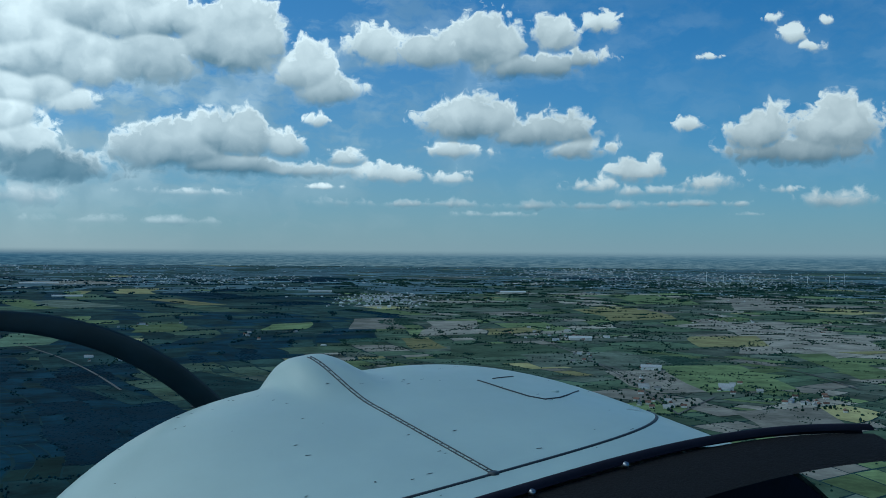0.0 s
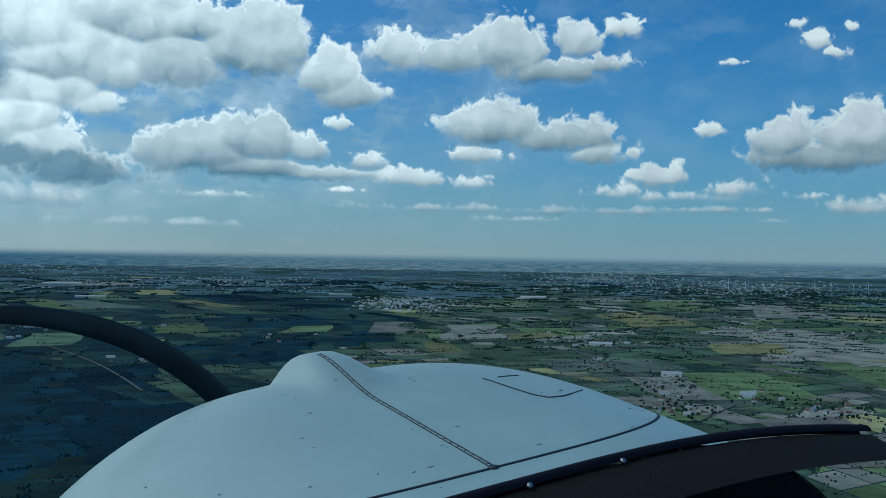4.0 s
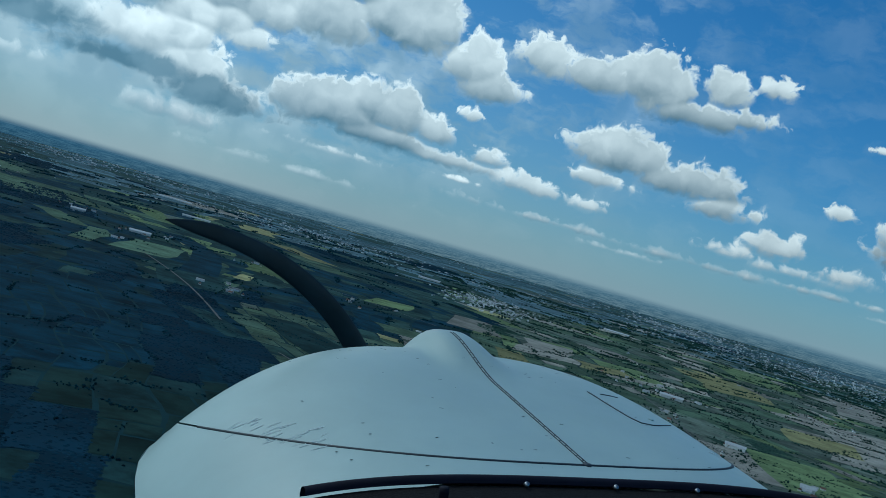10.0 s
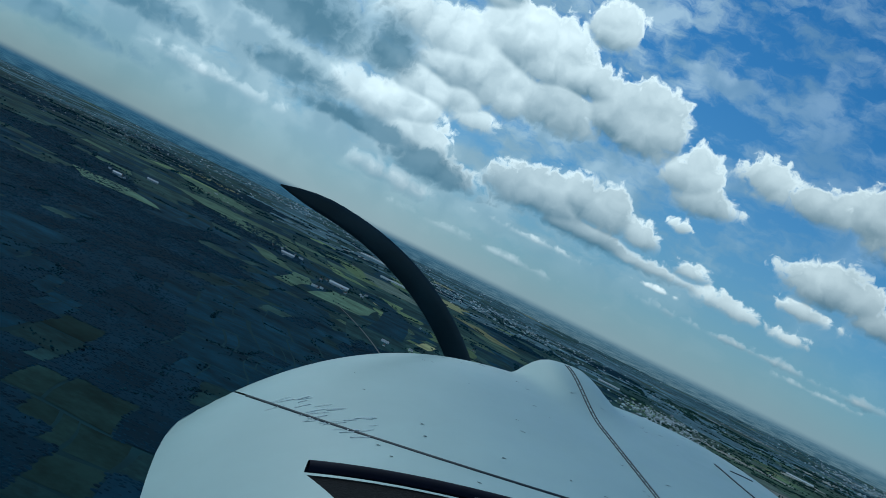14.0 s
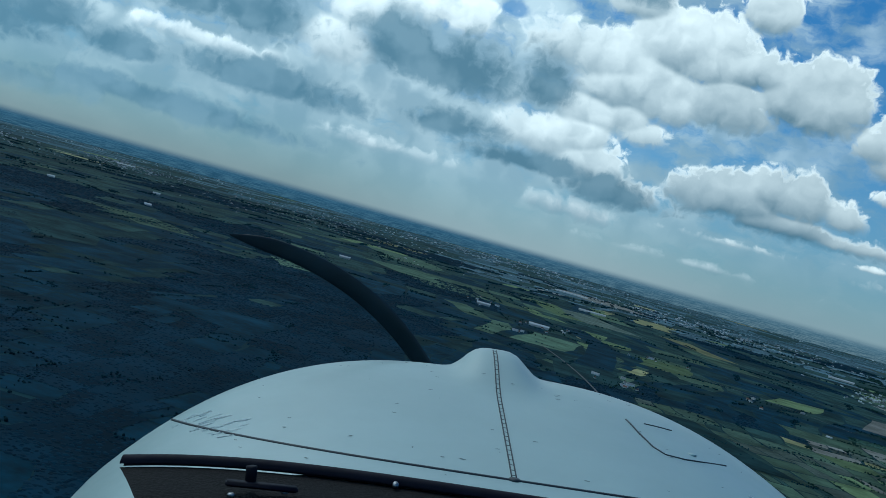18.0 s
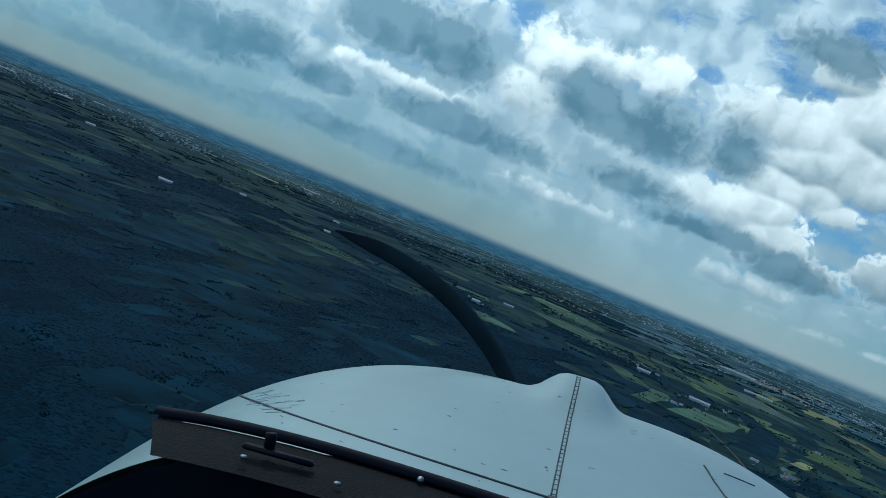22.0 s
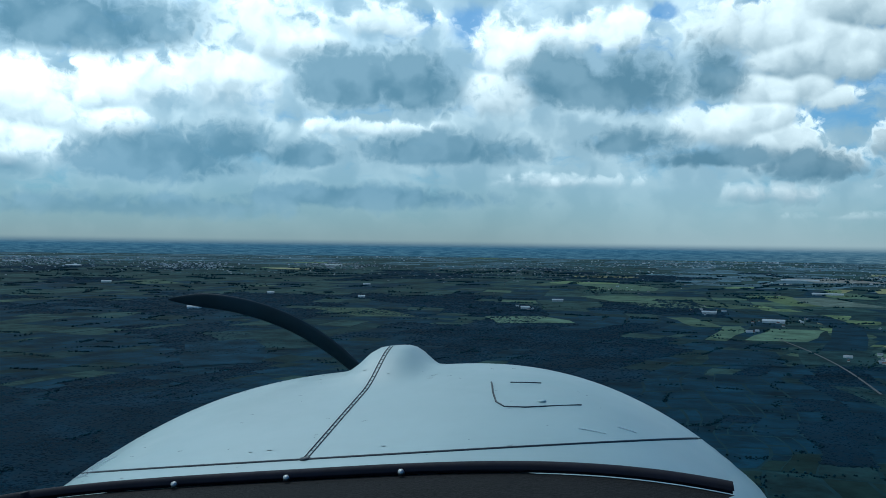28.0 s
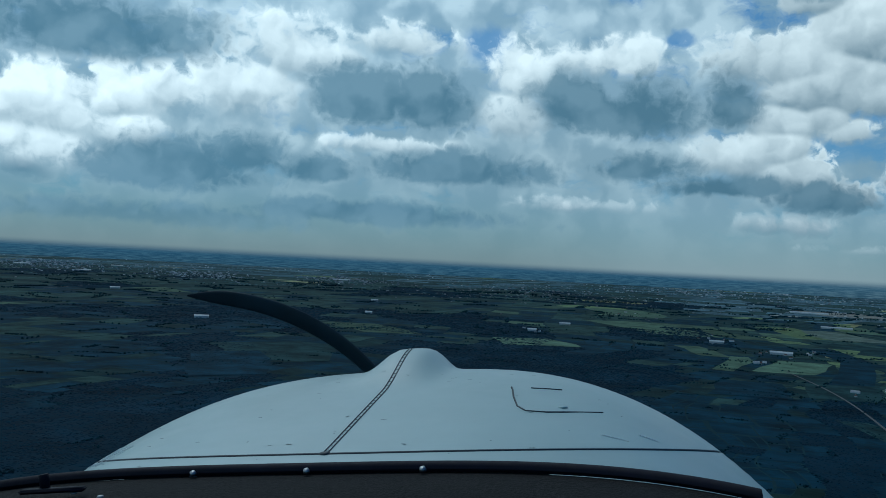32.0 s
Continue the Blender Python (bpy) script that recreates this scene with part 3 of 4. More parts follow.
def blade(angle, sweep):
    bm = bmesh.new()
    out = Vector((math.cos(angle), 0, math.sin(angle)))
    side = Vector((-math.sin(angle), 0, math.cos(angle)))
    rows = []
    for j in range(25):
        q = j / 24
        r = 0.05 + 0.73 * q
        chord = (0.088 - 0.048 * q) * (1.0 if q < 0.86 else max(0.10, 1 - ((q - 0.86) / 0.14) ** 2 * 0.9))
        twist = radians(62 - 46 * q)
        bow = sweep * 4 * q * (1 - q)
        ring = []
        for i in range(13):
            a = 2 * math.pi * i / 12
            u, v = 0.5 * chord * math.cos(a), 0.5 * chord * 0.16 * math.sin(a)
            ring.append(HUB + out * r + side * (bow + u * math.cos(twist) - v * math.sin(twist)) + Vector((0, 0.04 + u * math.sin(twist) + v * math.cos(twist), 0)))
        rows.append(ring)
    grid(bm, rows)
    return bm


part("propeller_blade", blade(radians(147), -0.105), blade_black, spinner, "black propeller blade")
part("propeller_blade", blade(radians(-33), -0.105), blade_black, spinner, "black propeller blade")


# ---- the land ----
FAR = 4930.0
bm = bmesh.new()
rings = []
for r in (0, 150, 300, 600, 1000, 1600, 2400, 3400, FAR):
    rings.append([bm.verts.new((r * math.cos(a), r * math.sin(a), 0)) for a in [2 * math.pi * i / 96 for i in range(96)]] if r else [bm.verts.new((0, 0, 0))])
for a, b in zip(rings, rings[1:]):
    for i in range(96):
        k = (i + 1) % 96
        if len(a) == 1:
            bm.faces.new((a[0], b[i], b[k]))
        else:
            bm.faces.new((a[i], b[i], b[k], a[k]))
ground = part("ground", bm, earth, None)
tagged(ground, "green and brown open farmland darkened by cloud shade in its colours", "ground", kind="structure")
rng = np.random.default_rng(7)


def bearing(x, y):
    return math.degrees(math.atan2(-x, y)), math.hypot(x, y)


SPAN = 100.0 / EYE_H    # how far the plan's belts of land are drawn together


def splits(cx, cy, w, h, turned, out, level):
    """Parcels of land: a block cut again and again."""
    az, d = bearing(cx, cy)
    want = min(170.0, max(16.0, 0.045 * d)) * rng.uniform(0.7, 2.1)
    if max(w, h) < want or max(w, h) < 15:
        out.append((cx, cy, w, h, turned, level))
        return
    k = rng.uniform(0.35, 0.65)
    c, s = math.cos(turned), math.sin(turned)
    if w > h * rng.uniform(0.3, 0.8):
        for f0, f1 in ((0, k), (k, 1)):
            o = (f0 + f1 - 1) / 2 * w
            splits(cx + o * c, cy + o * s, w * (f1 - f0), h, turned, out, level)
    else:
        for f0, f1 in ((0, k), (k, 1)):
            o = (f0 + f1 - 1) / 2 * h
            splits(cx - o * s, cy + o * c, w, h * (f1 - f0), turned, out, level)


def drift(x, y):
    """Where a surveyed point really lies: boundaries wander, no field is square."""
    v = noise.noise_vector((x * 0.0016, y * 0.0016, 8.0)) * 150 + noise.noise_vector((x * 0.006, y * 0.006, 1.0)) * 28 + noise.noise_vector((x * 0.028, y * 0.028, 4.0)) * 6
    return x + v[0], y + v[1]


def outline(cx, cy, corners, turned, z):
    """A field's edge with a bend or two on each side."""
    c, s = math.cos(turned), math.sin(turned)
    pts = []
    for (x0, y0), (x1, y1) in zip(corners, corners[1:] + corners[:1]):
        for q in (0.0, 0.33, 0.67):
            x, y = x0 + (x1 - x0) * q, y0 + (y1 - y0) * q
            pts.append(drift(cx + x * c - y * s, cy + x * s + y * c) + (z,))
    return pts


parcels = []
LIE = radians(24)       # the way most boundaries run
for bx in range(-6, 8):
    for by in range(-4, 8):
        for hx in (0, 1):
            for hy in (0, 1):
                u, v = bx * 1000.0 + hx * 500, by * 1000.0 + hy * 500
                cx, cy = u * math.cos(LIE) - v * math.sin(LIE), u * math.sin(LIE) + v * math.cos(LIE)
                az, d = bearing(cx, cy)
                if d > 5300 or (d > 800 and not -45 < az < 90):
                    continue
                splits(cx, cy, 500.0, 500.0, LIE, parcels, 0.04 + 0.02 * (hx + 2 * hy))


def wooded(az, d):
    """How far a place is woodland, 0 to 1."""
    d *= SPAN
    n = noise.noise((az * 0.12, d * 0.0012, 3.0)) * 0.5 + noise.noise((az * 0.4, d * 0.004, 9.0)) * 0.35
    base = 0.15
    # extra woods on the left, added to stand in for cloud shade
    if az > 4 and d < 1700:
        base = 0.46
    if az > 28 and d < 1900:
        base = 0.52
    if 2 < az < 17 and d < 950:
        base = 0.12
    if 17 < az < 29 and 950 < d < 2300:
        base = 0.05
    if d > 2600:
        base = 0.36
    return base + n


near, far, woods = [], {k: [] for k in crops}, []
for cx, cy, w, h, turned, level in parcels:
    az, d = bearing(cx, cy)
    if not (-32 < az < 76) or d < 130 or d > FAR - 100:
        continue
    if wooded(az, d) > 0.5:
        woods.append((cx, cy, w, h, turned, 0.10 + 0.5 * level))
        continue
    q = rng.random()
    # beyond 6 degrees left, cloud shade comes from darker crop colours
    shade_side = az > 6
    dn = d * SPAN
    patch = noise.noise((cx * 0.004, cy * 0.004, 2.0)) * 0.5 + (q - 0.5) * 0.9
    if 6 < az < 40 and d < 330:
        kind_ = "shaded_olive" if q < 0.60 else "shaded_mid"
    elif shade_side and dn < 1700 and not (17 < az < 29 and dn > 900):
        kind_ = ("olive" if q < 0.50 else "grass" if q < 0.64 else "fallow" if q < 0.72 else "shaded_pale") if az < 17 and dn < 950 else "shaded_deep" if dn < 800 else "shaded_pale" if patch > 0.32 else "shaded_mid" if patch > 0.12 else "shaded_mid" if patch < -0.5 else "shaded_deep"
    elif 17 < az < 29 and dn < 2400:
        kind_ = "meadow" if q < 0.05 else "grass" if q < 0.20 else "rape" if q < 0.21 else "shaded_pale" if q < 0.55 else "shaded_mid" if q < 0.8 else "shaded_deep"
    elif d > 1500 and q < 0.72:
        kind_ = ("shaded_pale" if q < 0.40 else "shaded_mid") if shade_side and az > 30 and d < 3000 else "hazy_field" if q < 0.50 else "shaded_pale"
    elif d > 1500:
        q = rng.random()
        kind_ = ("shaded_pale" if patch > 0.1 else "shaded_mid" if patch > -0.25 else "shaded_deep") if shade_side and q < 0.92 else "olive" if q < 0.18 else "fallow" if q < 0.5 else "grass" if q < 0.85 else "soil" if q < 0.93 else "meadow" if q < 0.98 else "rape"
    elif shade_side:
        kind_ = "grass" if q < 0.07 else "shaded_pale" if q < 0.42 else "shaded_mid" if q < 0.75 else "shaded_deep"
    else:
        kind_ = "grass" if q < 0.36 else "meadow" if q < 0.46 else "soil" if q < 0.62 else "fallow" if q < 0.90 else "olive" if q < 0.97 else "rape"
    gap = 0.12 + 0.0002 * d
    c, s = math.cos(turned), math.sin(turned)
    a, b = w / 2 - gap, h / 2 - gap
    j = 1 - (0.16 if az > 6 else 0.07) * rng.random(8) ** 2
    quad = outline(cx, cy, [(-a * j[0], -b * j[1]), (a * j[2], -b * j[3]), (a * j[4], b * j[5]), (-a * j[6], b * j[7])], turned, level)
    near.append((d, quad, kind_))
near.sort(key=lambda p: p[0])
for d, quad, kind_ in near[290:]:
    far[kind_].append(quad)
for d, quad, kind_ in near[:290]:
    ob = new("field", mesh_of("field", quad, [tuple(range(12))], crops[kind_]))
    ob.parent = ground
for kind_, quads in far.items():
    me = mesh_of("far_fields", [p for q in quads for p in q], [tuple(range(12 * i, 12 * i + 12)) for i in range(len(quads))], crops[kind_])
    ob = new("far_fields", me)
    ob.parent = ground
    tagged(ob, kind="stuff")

# woods: clumps of crowns
bm = bmesh.new()
bmesh.ops.create_icosphere(bm, subdivisions=1, radius=1.0)
for v in bm.verts:
    v.co *= rng.uniform(0.75, 1.2)
    v.co.z = max(v.co.z, -0.45) + 0.45
bm.verts.ensure_lookup_table()
TV = np.array([v.co[:] for v in bm.verts])
TF = np.array([[v.index for v in f.verts] for f in bm.faces])
bm.free()
bm = bmesh.new()
bmesh.ops.create_cone(bm, cap_ends=False, segments=6, radius1=1.0, radius2=0.45, depth=0.6, matrix=Matrix.Translation((0, 0, 0.5)))
bmesh.ops.triangulate(bm, faces=bm.faces[:])
top = bm.verts.new((0.1, 0, 1.0))
ring = sorted((v for v in bm.verts if v is not top and v.co.z > 0.5), key=lambda v: math.atan2(v.co.y, v.co.x))
for i in range(6):
    bm.faces.new((ring[i], ring[(i + 1) % 6], top))
bm.verts.index_update()
LV = np.array([v.co[:] for v in bm.verts])
LF = np.array([[v.index for v in f.verts] for f in bm.faces])
bm.free()


def crowns(name, places, mat, label, TV=TV, TF=TF):
    """Many tree crowns in one mesh; places: x, y, width, height."""
    P = np.array(places)
    n = len(P)
    spin = rng.uniform(0, 6.28, n)
    c, s = np.cos(spin)[:, None], np.sin(spin)[:, None]
    x = (TV[None, :, 0] * c - TV[None, :, 1] * s) * P[:, 2:3] + P[:, 0:1]
    y = (TV[None, :, 0] * s + TV[None, :, 1] * c) * P[:, 2:3] + P[:, 1:2]
    z = TV[None, :, 2] * P[:, 3:4]
    V = np.stack([x, y, z], -1).reshape(-1, 3)
    Fc = (TF[None] + (np.arange(n) * len(TV))[:, None, None]).reshape(-1, 3)
    me = bpy.data.meshes.new(name)
    me.vertices.add(len(V)), me.loops.add(Fc.size), me.polygons.add(len(Fc))
    me.vertices.foreach_set("co", V.ravel())
    me.loops.foreach_set("vertex_index", Fc.ravel())
    me.polygons.foreach_set("loop_start", np.arange(0, Fc.size, 3))
    me.polygons.foreach_set("use_smooth", np.ones(len(Fc), bool))
    me.materials.append(mat)
    me.update()
    me.validate()
    ob = new(name, me)
    tagged(ob, label, "woodland", kind="stuff")
    return ob


spots, sunny_spots = [], []
# floors by painted light: sunlit, under cloud, and pale with distance haze
for name, lit, mat in (("woodland_floor", True, sunny_wood), ("woodland_floor", False, shaded_wood), ("far_woodland", None, hazy_wood)):
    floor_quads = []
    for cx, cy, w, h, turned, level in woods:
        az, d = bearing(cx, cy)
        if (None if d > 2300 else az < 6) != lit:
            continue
        c, s = math.cos(turned), math.sin(turned)
        floor_quads += outline(cx, cy, [(-w / 2, -h / 2), (w / 2, -h / 2), (w / 2, h / 2), (-w / 2, h / 2)], turned, level)
        if d > 2600:
            continue
        size = max(0.75, d * 0.0019)
        n = int(min(300, w * h / (size * size * 2.4)))
        for u, v, k, g in zip(rng.uniform(-0.55, 0.55, n), rng.uniform(-0.55, 0.55, n), rng.uniform(0.6, 1.35, n), rng.uniform(0.6, 1.4, n)):
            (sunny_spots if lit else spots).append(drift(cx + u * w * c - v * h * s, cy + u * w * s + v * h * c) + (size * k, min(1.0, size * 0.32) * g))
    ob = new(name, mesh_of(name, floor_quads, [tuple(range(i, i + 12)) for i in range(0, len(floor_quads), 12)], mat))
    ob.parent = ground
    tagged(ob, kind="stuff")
# rows of trees along the edges of fields, and single trees
rows_, shaded_rows = [], []
for cx, cy, w, h, turned, level in parcels:
    az, d = bearing(cx, cy)
    if not (-30 < az < 74) or d < 150 or d > 2300:
        continue
    c, s = math.cos(turned), math.sin(turned)
    size = max(0.42, d * 0.0010)
    for k in range(4):
        if rng.random() > (0.15 if az < 6 else 0.06):
            continue
        n = int((w if k % 2 else h) / (size * 1.3) * rng.uniform(0.3, 1.0))
        start = rng.uniform(-0.5, 0.1)
        for i in range(n):
            if rng.random() < 0.25:
                continue
            u = start + (i / max(1, n)) * rng.uniform(0.55, 0.62)
            if u > 0.5:
                break
            x, y = (u * w, (0.5 if k == 1 else -0.5) * h) if k % 2 else ((0.5 if k == 2 else -0.5) * w, u * h)
            x, y = x + rng.normal() * 1.1, y + rng.normal() * 1.1
            (rows_ if az < 6 else shaded_rows).append(drift(cx + x * c - y * s, cy + x * s + y * c) + (size * rng.uniform(0.4, 1.3), size * rng.uniform(0.5, 1.3)))
# copses and belts of trees between the fields
for i in range(900):
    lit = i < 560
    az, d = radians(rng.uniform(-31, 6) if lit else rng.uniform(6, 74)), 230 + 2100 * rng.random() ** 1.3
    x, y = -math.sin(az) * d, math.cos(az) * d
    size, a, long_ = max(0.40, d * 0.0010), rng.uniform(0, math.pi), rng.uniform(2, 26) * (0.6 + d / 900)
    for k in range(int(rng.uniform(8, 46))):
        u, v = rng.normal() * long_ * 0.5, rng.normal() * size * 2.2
        (rows_ if lit else shaded_rows).append((x + u * math.cos(a) - v * math.sin(a), y + u * math.sin(a) + v * math.cos(a), size * rng.uniform(0.5, 1.3), size * rng.uniform(0.5, 1.1)))
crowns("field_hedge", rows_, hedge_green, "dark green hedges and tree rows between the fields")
crowns("field_hedge", shaded_rows, shaded_hedge, "hedges and tree rows between shaded fields, shade painted into their blue-green")
crowns("woodland", spots, shaded_wood, "dense woodland of many broad crowns, cloud shade painted into its blue-green", LV, LF)
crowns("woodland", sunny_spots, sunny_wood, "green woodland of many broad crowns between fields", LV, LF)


# ---- single fields that stand out ----


laid = 0


def strip(cx, cy, w, h, turned, kind_):
    global laid
    laid += 1
    c, s = math.cos(turned), math.sin(turned)
    quad = outline(cx, cy, [(-w / 2, -h / 2), (w / 2, -h / 2), (w * 0.46, h / 2), (-w / 2, h * 0.46)], turned + radians(14), 0.20 + 0.004 * laid)
    ox, oy = drift(cx, cy)
    ob = new("field", mesh_of("field", [(x - ox + cx, y - oy + cy, z) for x, y, z in quad], [tuple(range(12))], crops[kind_]))
    ob.parent = ground


strip(-13, 650, 19, 99, 0.02, 'rape')
strip(11, 791, 40, 153, -0.01, 'soil')
strip(-58, 846, 37, 127, 0.07, 'soil')
strip(37, 612, 61, 111, -0.06, 'grass')
strip(88, 568, 57, 81, -0.15, 'fallow')
strip(108, 465, 37, 78, -0.23, 'soil')
strip(140, 478, 38, 102, -0.28, 'meadow')
strip(283, 735, 78, 304, -0.37, 'soil')
strip(224, 535, 20, 139, -0.40, 'meadow')
strip(102, 385, 14, 47, -0.26, 'soil')
strip(131, 338, 34, 77, -0.37, 'soil')
strip(298, 1380, 75, 293, -0.21, 'meadow')
strip(195, 1010, 79, 156, -0.19, 'rape')
strip(200, 688, 38, 101, -0.28, 'rape')
strip(419, 1274, 79, 353, -0.32, 'soil')
strip(-138, 408, 16, 64, 0.33, 'shaded_mid')
strip(-102, 441, 40, 100, 0.23, 'shaded_mid')
strip(-126, 793, 43, 63, 0.16, 'meadow')
strip(-320, 1180, 40, 147, 0.26, 'rape')
strip(-486, 1117, 50, 175, 0.41, 'meadow')
strip(-532, 1384, 35, 280, 0.37, 'meadow')
strip(-493, 1507, 65, 246, 0.32, 'rape')
strip(-223, 766, 40, 81, 0.28, 'meadow')
strip(-742, 1912, 133, 247, 0.37, 'soil')
strip(-798, 1259, 88, 240, 0.56, 'grass')
strip(-579, 949, 78, 170, 0.55, 'grass')
strip(-387, 713, 29, 97, 0.50, 'grass')
strip(-321, 639, 19, 120, 0.47, 'grass')
strip(-282, 661, 63, 101, 0.40, 'grass')
strip(-210, 555, 59, 138, 0.36, 'shaded_mid')
strip(-256, 722, 35, 345, 0.34, 'shaded_deep')
strip(-439, 1121, 64, 142, 0.37, 'fallow')
strip(-489, 956, 44, 113, 0.47, 'grass')
strip(-483, 358, 60, 124, 0.93, 'shaded_mid')
strip(-702, 504, 31, 73, 0.95, 'shaded_deep')
strip(-1288, 738, 61, 173, 1.05, 'grass')
strip(-442, 299, 44, 140, 0.98, 'shaded_deep')
strip(-239, 500, 49, 90, 0.45, 'shaded_deep')
strip(-488, 622, 60, 74, 0.67, 'grass')
strip(-630, 574, 50, 107, 0.83, 'grass')

# ---- roads ----
lanes = 0


def road(x0, y0, x1, y1, width, bend=0.0):
    """A pale lane between two places."""
    global lanes
    lanes += 1
    bm = bmesh.new()
    rows = []
    for i in range(17):
        q = i / 16
        side = Vector((-(y1 - y0), x1 - x0, 0)).normalized()
        p = Vector((x0 + (x1 - x0) * q, y0 + (y1 - y0) * q, 0.42 + 0.01 * lanes)) + side * (bend * math.sin(q * math.pi))
        rows.append([p - side * width / 2, p + side * width / 2])
    grid(bm, rows)
    ob = part("road", bm, tarmac, None, smooth=False)
    tagged(ob, "narrow pale country road between the fields", "road", kind="structure")


road(67, 703, 89, 365, 1.0, 8)
road(89, 365, 116, 411, 1.0, 0)
road(69, 590, 97, 477, 0.9, 4)
road(7, 562, 62, 556, 0.9, -6)
road(162, 579, 189, 438, 1.0, 10)
road(18, 845, 50, 729, 0.9, 6)
road(-274, 620, -140, 417, 1.2, 6)
road(-944, 1366, -656, 1075, 1.4, 0)
road(-1258, 553, -2017, 1363, 1.6, 20)
road(-99, 375, -82, 344, 0.8, 3)
road(231, 1215, 282, 714, 1.2, -20)
road(-237, 763, -76, 710, 1.0, 15)

# ---- buildings ----


def house(w, l, wall_h, roof_h, walls, roof, label):
    ob = thing("house", label, "house", group="houses of the villages")
    bm = bmesh.new()
    bmesh.ops.create_cube(bm, size=1, matrix=Matrix.Translation((0, 0, wall_h / 2)) @ Matrix.Diagonal((w, l, wall_h, 1)))
    part("wall", bm, walls, ob, smooth=False)
    bm = bmesh.new()
    a, b, e = w / 2 + 0.12, l / 2 + 0.1, 0.06
    v = [bm.verts.new(p) for p in ((-a, -b, wall_h - e), (a, -b, wall_h - e), (0, -b, wall_h + roof_h), (-a, b, wall_h - e), (a, b, wall_h - e), (0, b, wall_h + roof_h))]
    for f in ((0, 1, 2), (3, 5, 4), (0, 2, 5, 3), (1, 4, 5, 2), (0, 3, 4, 1)):
        bm.faces.new([v[i] for i in f])
    top = part("roof", bm, roof, ob, smooth=False)
    bm = bmesh.new()
    bmesh.ops.create_cube(bm, size=1, matrix=Matrix.Translation((w * 0.16, l * 0.2, wall_h + roof_h * 0.85)) @ Matrix.Diagonal((0.2, 0.2, 0.5, 1)))
    part("chimney", bm, roof_red, top, smooth=False)
    return ob


kinds = [house(1.5, 2.2, 0.8, 0.7, wall_white, roof_red, "small white house with a red-brown gabled roof"),
         house(1.7, 2.8, 0.8, 0.8, wall_white, roof_grey, "white farmhouse with a pale grey gabled roof"),
         house(2.2, 4.8, 1.0, 0.8, sheet_white, roof_grey, "long pale barn with a grey sheet roof")]
for k, ob in enumerate(kinds):
    ob.matrix_world = pose(-40.0 + 30 * k, 400.0 + 12 * k, 0.1, 0, 0, 20.0 * k)


def village(cx, cy, spread_x, spread_y, count, turned, barns=0.15):
    for i in range(count):
        q = rng.random()
        ob = kinds[2 if q < barns else 1 if q < 0.45 else 0]
        x, y = rng.normal() * spread_x, rng.normal() * spread_y
        c, s = math.cos(turned), math.sin(turned)
        copy_thing(ob, pose(cx + x * c - y * s, cy + x * s + y * c, 0.1, 0, 0, math.degrees(turned) + rng.choice((0, 90)) + rng.normal() * 8))
    trees = [(cx + rng.normal() * spread_x * 1.3, cy + rng.normal() * spread_y * 1.3, rng.uniform(0.4, 0.9), rng.uniform(0.5, 1.2)) for i in range(count * 5)]
    grove.extend(trees)


grove = []
village(76, 727, 15, 38, 14, -0.10)
village(108, 715, 10, 21, 8, -0.15)
village(79, 556, 4, 25, 6, -0.14)
village(111, 514, 5, 11, 4, -0.21)
village(92, 448, 4, 13, 7, -0.20)
village(91, 394, 6, 9, 10, -0.23)
village(129, 431, 6, 14, 6, -0.29)
village(152, 400, 7, 16, 12, -0.36)
village(260, 897, 18, 41, 10, -0.28)
village(320, 825, 12, 31, 6, -0.37)
village(103, 1540, 22, 93, 8, -0.07)
village(-138, 701, 7, 20, 5, 0.19)
village(-246, 793, 12, 22, 5, 0.30)
village(-452, 856, 14, 37, 8, 0.49)
village(-341, 760, 12, 16, 6, 0.42)
village(-313, 664, 5, 13, 4, 0.44)
village(-344, 825, 4, 25, 3, 0.40)
village(-184, 545, 8, 26, 8, 0.33)
village(-578, 733, 9, 21, 5, 0.67)
village(-769, 1183, 20, 47, 6, 0.58)
crowns("village_trees", grove, hedge_green, "dark green garden trees round the houses")


def hall(x, y, w, l, turned):
    """A long white shed."""
    ob = thing("shed", "long low white shed with a shallow roof beside fields", "shed", group="white sheds", m=pose(x, y, 0.1, 0, 0, turned))
    bm = bmesh.new()
    bmesh.ops.create_cube(bm, size=1, matrix=Matrix.Translation((0, 0, 0.9)) @ Matrix.Diagonal((l, w, 1.8, 1)))
    part("wall", bm, wall_white, ob, smooth=False)
    bm = bmesh.new()
    a, b = l / 2 + 0.3, w / 2 + 0.3
    v = [bm.verts.new(p) for p in ((-a, -b, 1.75), (a, -b, 1.75), (a, 0, 2.9), (-a, 0, 2.9), (a, b, 1.75), (-a, b, 1.75))]
    for f in ((0, 1, 2, 3), (3, 2, 4, 5), (0, 3, 5), (1, 4, 2)):
        bm.faces.new([v[i] for i in f])
    part("roof", bm, sheet_white, ob, smooth=False)


hall(-629, 854, 5.0, 11.9, 36)
hall(-573, 726, 5.0, 8.2, 38)
hall(-427, 814, 5.0, 13.0, 28)
hall(-341, 760, 5.3, 17.6, 24)
hall(-505, 1291, 11.7, 39.1, 21)
hall(-1298, 675, 5.0, 13.8, 63)
hall(-756, 478, 5.0, 12.6, 58)
hall(-2203, 1062, 10.4, 34.5, 64)
hall(-2043, 1731, 14.2, 47.3, 50)
hall(110, 509, 5.0, 10.4, -12)
hall(128, 435, 5.0, 6.4, -16)
hall(98, 687, 5.0, 16.3, -8)
hall(113, 1553, 12.4, 41.2, -4)
hall(-194, 1515, 10.8, 35.9, 7)
hall(-773, 1837, 21.1, 70.3, 23)
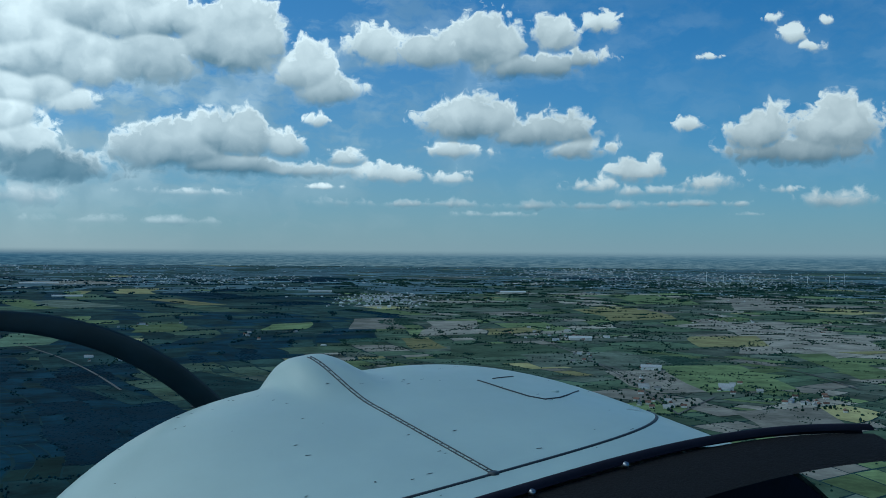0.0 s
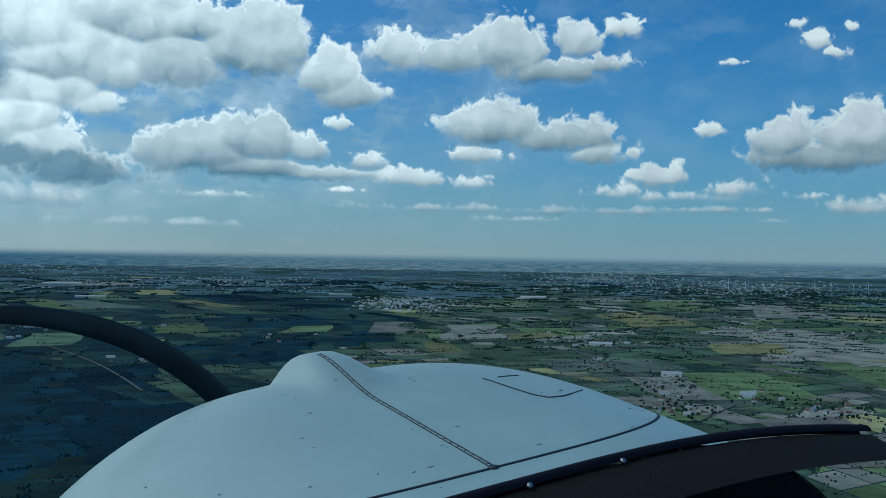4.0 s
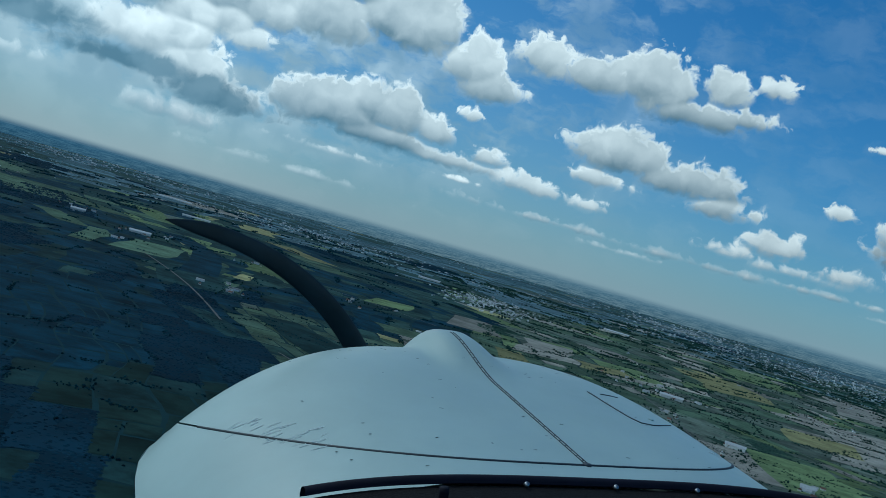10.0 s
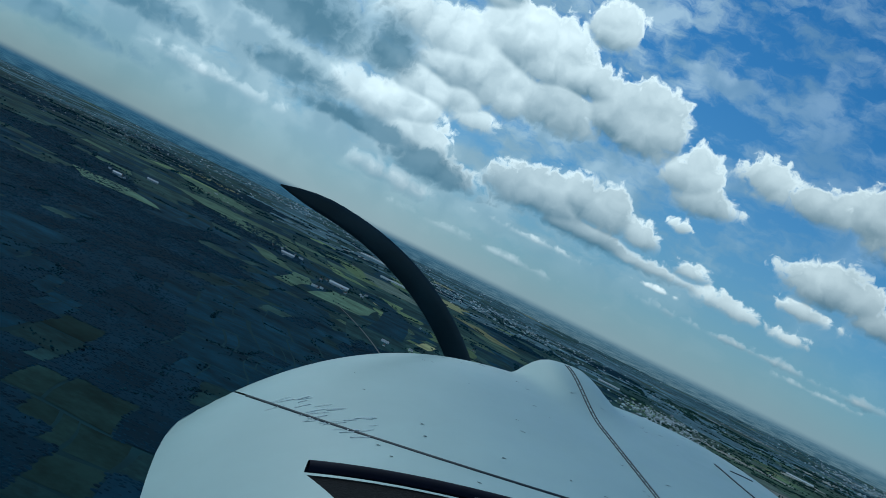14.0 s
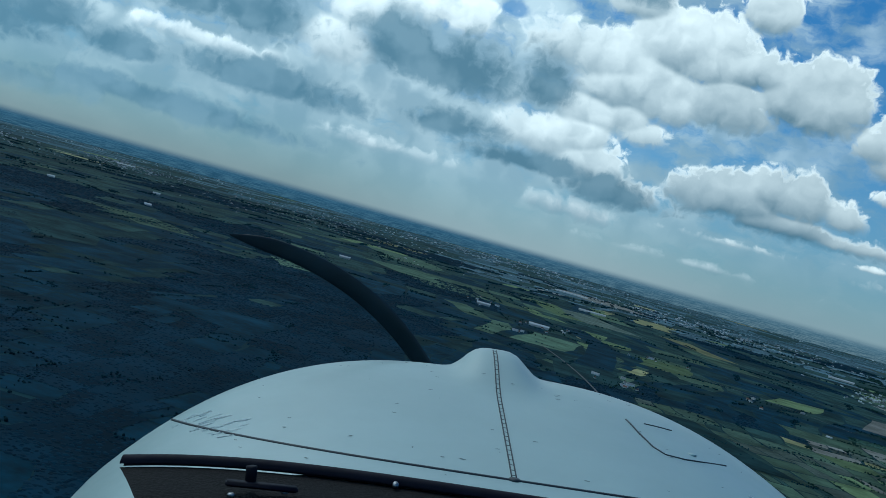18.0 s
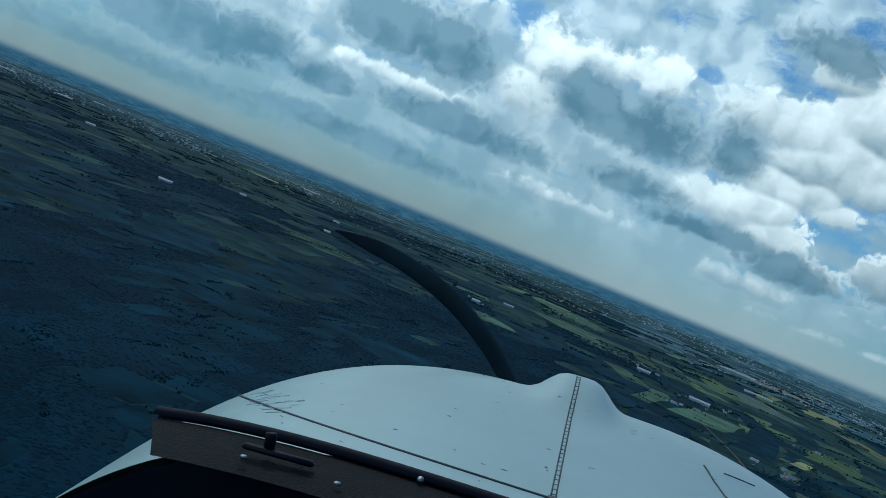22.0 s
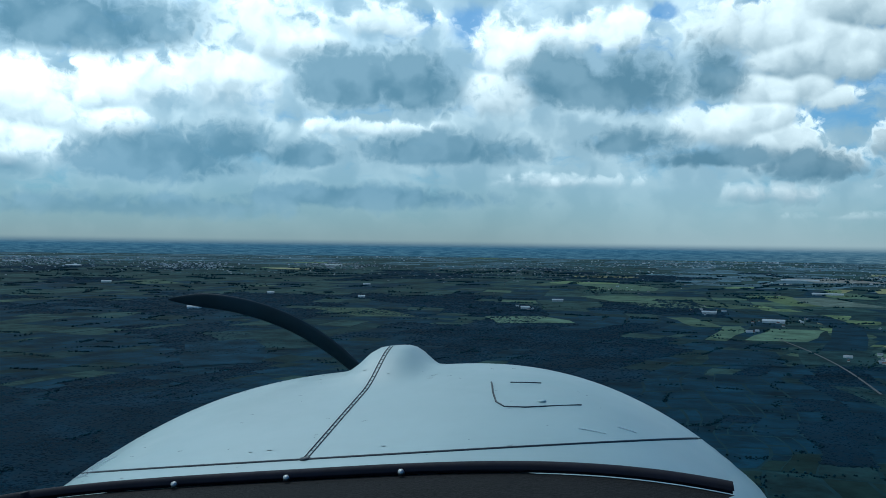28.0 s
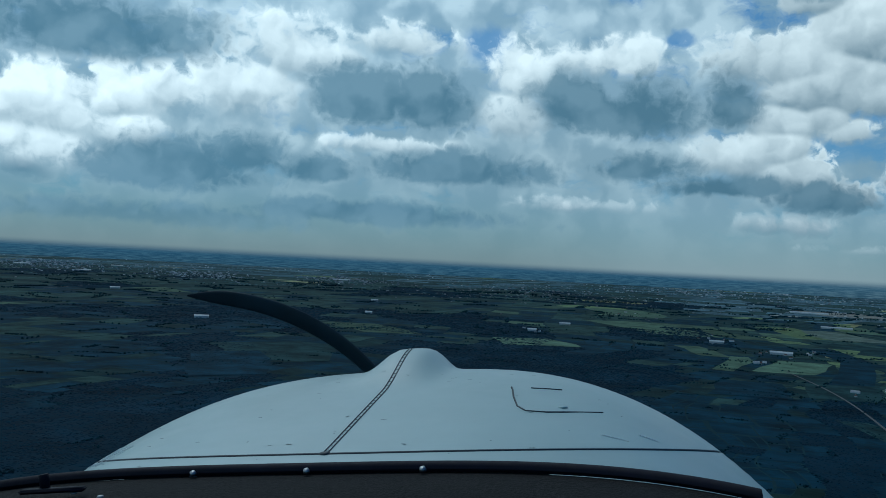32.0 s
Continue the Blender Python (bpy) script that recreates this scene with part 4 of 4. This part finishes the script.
hall(-925, 688, 5.0, 8.1, 53)
hall(-804, 723, 5.0, 7.6, 48)
hall(-1044, 949, 5.0, 10.0, 48)
hall(-2703, 1124, 12.4, 41.3, 67)
hall(-2831, 1474, 10.1, 33.8, 62)


def town(name, cx, cy, half_x, half_y, turned, count, label):
    """Many far roofs in one mesh."""
    V, Fs = [], []
    for i in range(count * 2):
        u, v = rng.normal() * 0.5, rng.normal() * 0.5
        c, s = math.cos(turned), math.sin(turned)
        x, y = cx + u * half_x * c - v * half_y * s, cy + u * half_x * s + v * half_y * c
        d = math.hypot(x, y)
        if d > 4850:
            continue
        k = max(0.5, d / 3600)
        w, l, h = rng.uniform(3, 6) * k, rng.uniform(4, 11) * k, rng.uniform(2.0, 4.0) * k
        a = turned + rng.choice((0, math.pi / 2))
        ca, sa = math.cos(a), math.sin(a)
        n = len(V)
        for z in (0, h * 0.6):
            V += [(x + p * ca - q * sa, y + p * sa + q * ca, z) for p, q in ((-w / 2, -l / 2), (w / 2, -l / 2), (w / 2, l / 2), (-w / 2, l / 2))]
        V += [(x + q * -sa, y + q * ca, h) for q in (-l / 2, l / 2)]
        Fs += [tuple(n + j for j in f) for f in ((0, 1, 5, 4), (1, 2, 6, 5), (2, 3, 7, 6), (3, 0, 4, 7), (4, 5, 8), (6, 7, 9), (5, 6, 9, 8), (7, 4, 8, 9))]
    ob = new(name, mesh_of(name, V, Fs, roof_grey))
    tagged(ob, label, "town", kind="stuff")


town("town", 451, 3056, 273, 1403, -0.15, 260, "far pale roofs of a town among trees")
town("town", 681, 2321, 299, 1032, -0.29, 340, "far pale roofs of a town among trees")
town("town", -81, 1292, 61, 197, 0.06, 160, "far pale roofs of a town among trees")
town("town", -2696, 1184, 173, 680, 1.16, 160, "far pale roofs of a town among trees")
town("town", -2039, 1748, 126, 424, 0.86, 110, "far pale roofs of a town among trees")
town("town", -2140, 1328, 148, 435, 1.02, 110, "far pale roofs of a town among trees")
town("town", -546, 2153, 327, 484, 0.25, 160, "far pale roofs of a town among trees")
town("town", -1470, 1795, 341, 792, 0.69, 120, "far pale roofs of a town among trees")
town("town", -1657, 3346, 439, 1640, 0.46, 120, "far pale roofs of a town among trees")
# single far roofs and tree clumps all over the plain
V, Fs, clumps = [], [], []
for i in range(4600):
    az, d = radians(rng.uniform(-28, 72)), 4850 * rng.uniform(0.30, 1.0) ** 0.8
    x, y = -math.sin(az) * d, math.cos(az) * d
    keep = noise.noise((x * 0.002, y * 0.002, 7.0))
    if keep < 0.12 and rng.random() < 0.88:
        continue
    if i % 5 < 2:
        k = d / 5200
        w, l, h = rng.uniform(2.0, 5) * k, rng.uniform(1.2, 3) * k, rng.uniform(1.2, 2.4) * k
        n = len(V)
        for z in (0, h * 0.6):
            V += [(x + p, y + q, z) for p, q in ((-w, -l), (w, -l), (w, l), (-w, l))]
        V += [(x - w, y, h), (x + w, y, h)]
        Fs += [tuple(n + j for j in f) for f in ((0, 1, 5, 4), (1, 2, 6, 5), (2, 3, 7, 6), (3, 0, 4, 7), (4, 5, 9, 8), (6, 7, 8, 9), (4, 8, 7), (5, 6, 9))]
    else:
        for k in range(9):
            clumps.append((x + rng.normal() * d * 0.008, y + rng.normal() * d * 0.004, d * rng.uniform(0.0008, 0.0022), d * rng.uniform(0.0003, 0.0007)))
ob = new("scattered_farms", mesh_of("scattered_farms", V, Fs, sheet_white))
tagged(ob, "far pale farm roofs scattered over the plain", "farms", kind="stuff")
crowns("far_trees", clumps, hazy_green, "far dark clumps of trees on the plain, paled by haze in their colour", LV, LF)



# ---- wind turbines ----
def turbine(x, y, height, phase):
    ob = thing("wind_turbine", "tall slender white wind turbine with three still blades", "wind turbine", group="wind turbines on the plain", m=pose(x, y, 0, 0, 0, math.degrees(math.atan2(-x, y))))
    bm = bmesh.new()
    bmesh.ops.create_cone(bm, cap_ends=True, segments=10, radius1=0.5, radius2=0.3, depth=height, matrix=Matrix.Translation((0, 0, height / 2)))
    part("tower", bm, turbine_white, ob)
    bm = bmesh.new()
    bmesh.ops.create_cube(bm, size=1, matrix=Matrix.Translation((0, -0.3, height + 0.2)) @ Matrix.Diagonal((0.7, 1.7, 0.7, 1)))
    part("nacelle", bm, turbine_white, ob, smooth=False)
    bm = bmesh.new()
    bmesh.ops.create_uvsphere(bm, u_segments=10, v_segments=6, radius=0.42, matrix=Matrix.Translation((0, -1.3, height + 0.2)))
    rotor = part("rotor", bm, turbine_white, ob)
    for k in range(3):
        bm = bmesh.new()
        a = radians(phase + 120 * k)
        tip = Vector((math.sin(a), 0, math.cos(a)))
        side = Vector((math.cos(a), 0, -math.sin(a)))
        hub = Vector((0, -1.3, height + 0.2))
        L = height * 0.5
        grid(bm, [[hub + tip * (L * q) + side * (0.3 * (1.2 - q) * u) + Vector((0, 0.1 * v, 0)) for u, v in ((1, 0), (0, 1), (-1, 0), (0, -1), (1, 0))] for q in (0.0, 0.15, 0.5, 0.98)])
        part("blade", bm, turbine_white, rotor)


turbine(627, 2286, 17, 0)
turbine(667, 2287, 17, 37)
turbine(709, 2287, 17, 74)
turbine(821, 2261, 17, 111)
turbine(858, 2261, 17, 28)
turbine(907, 2254, 17, 65)
turbine(942, 2253, 17, 102)
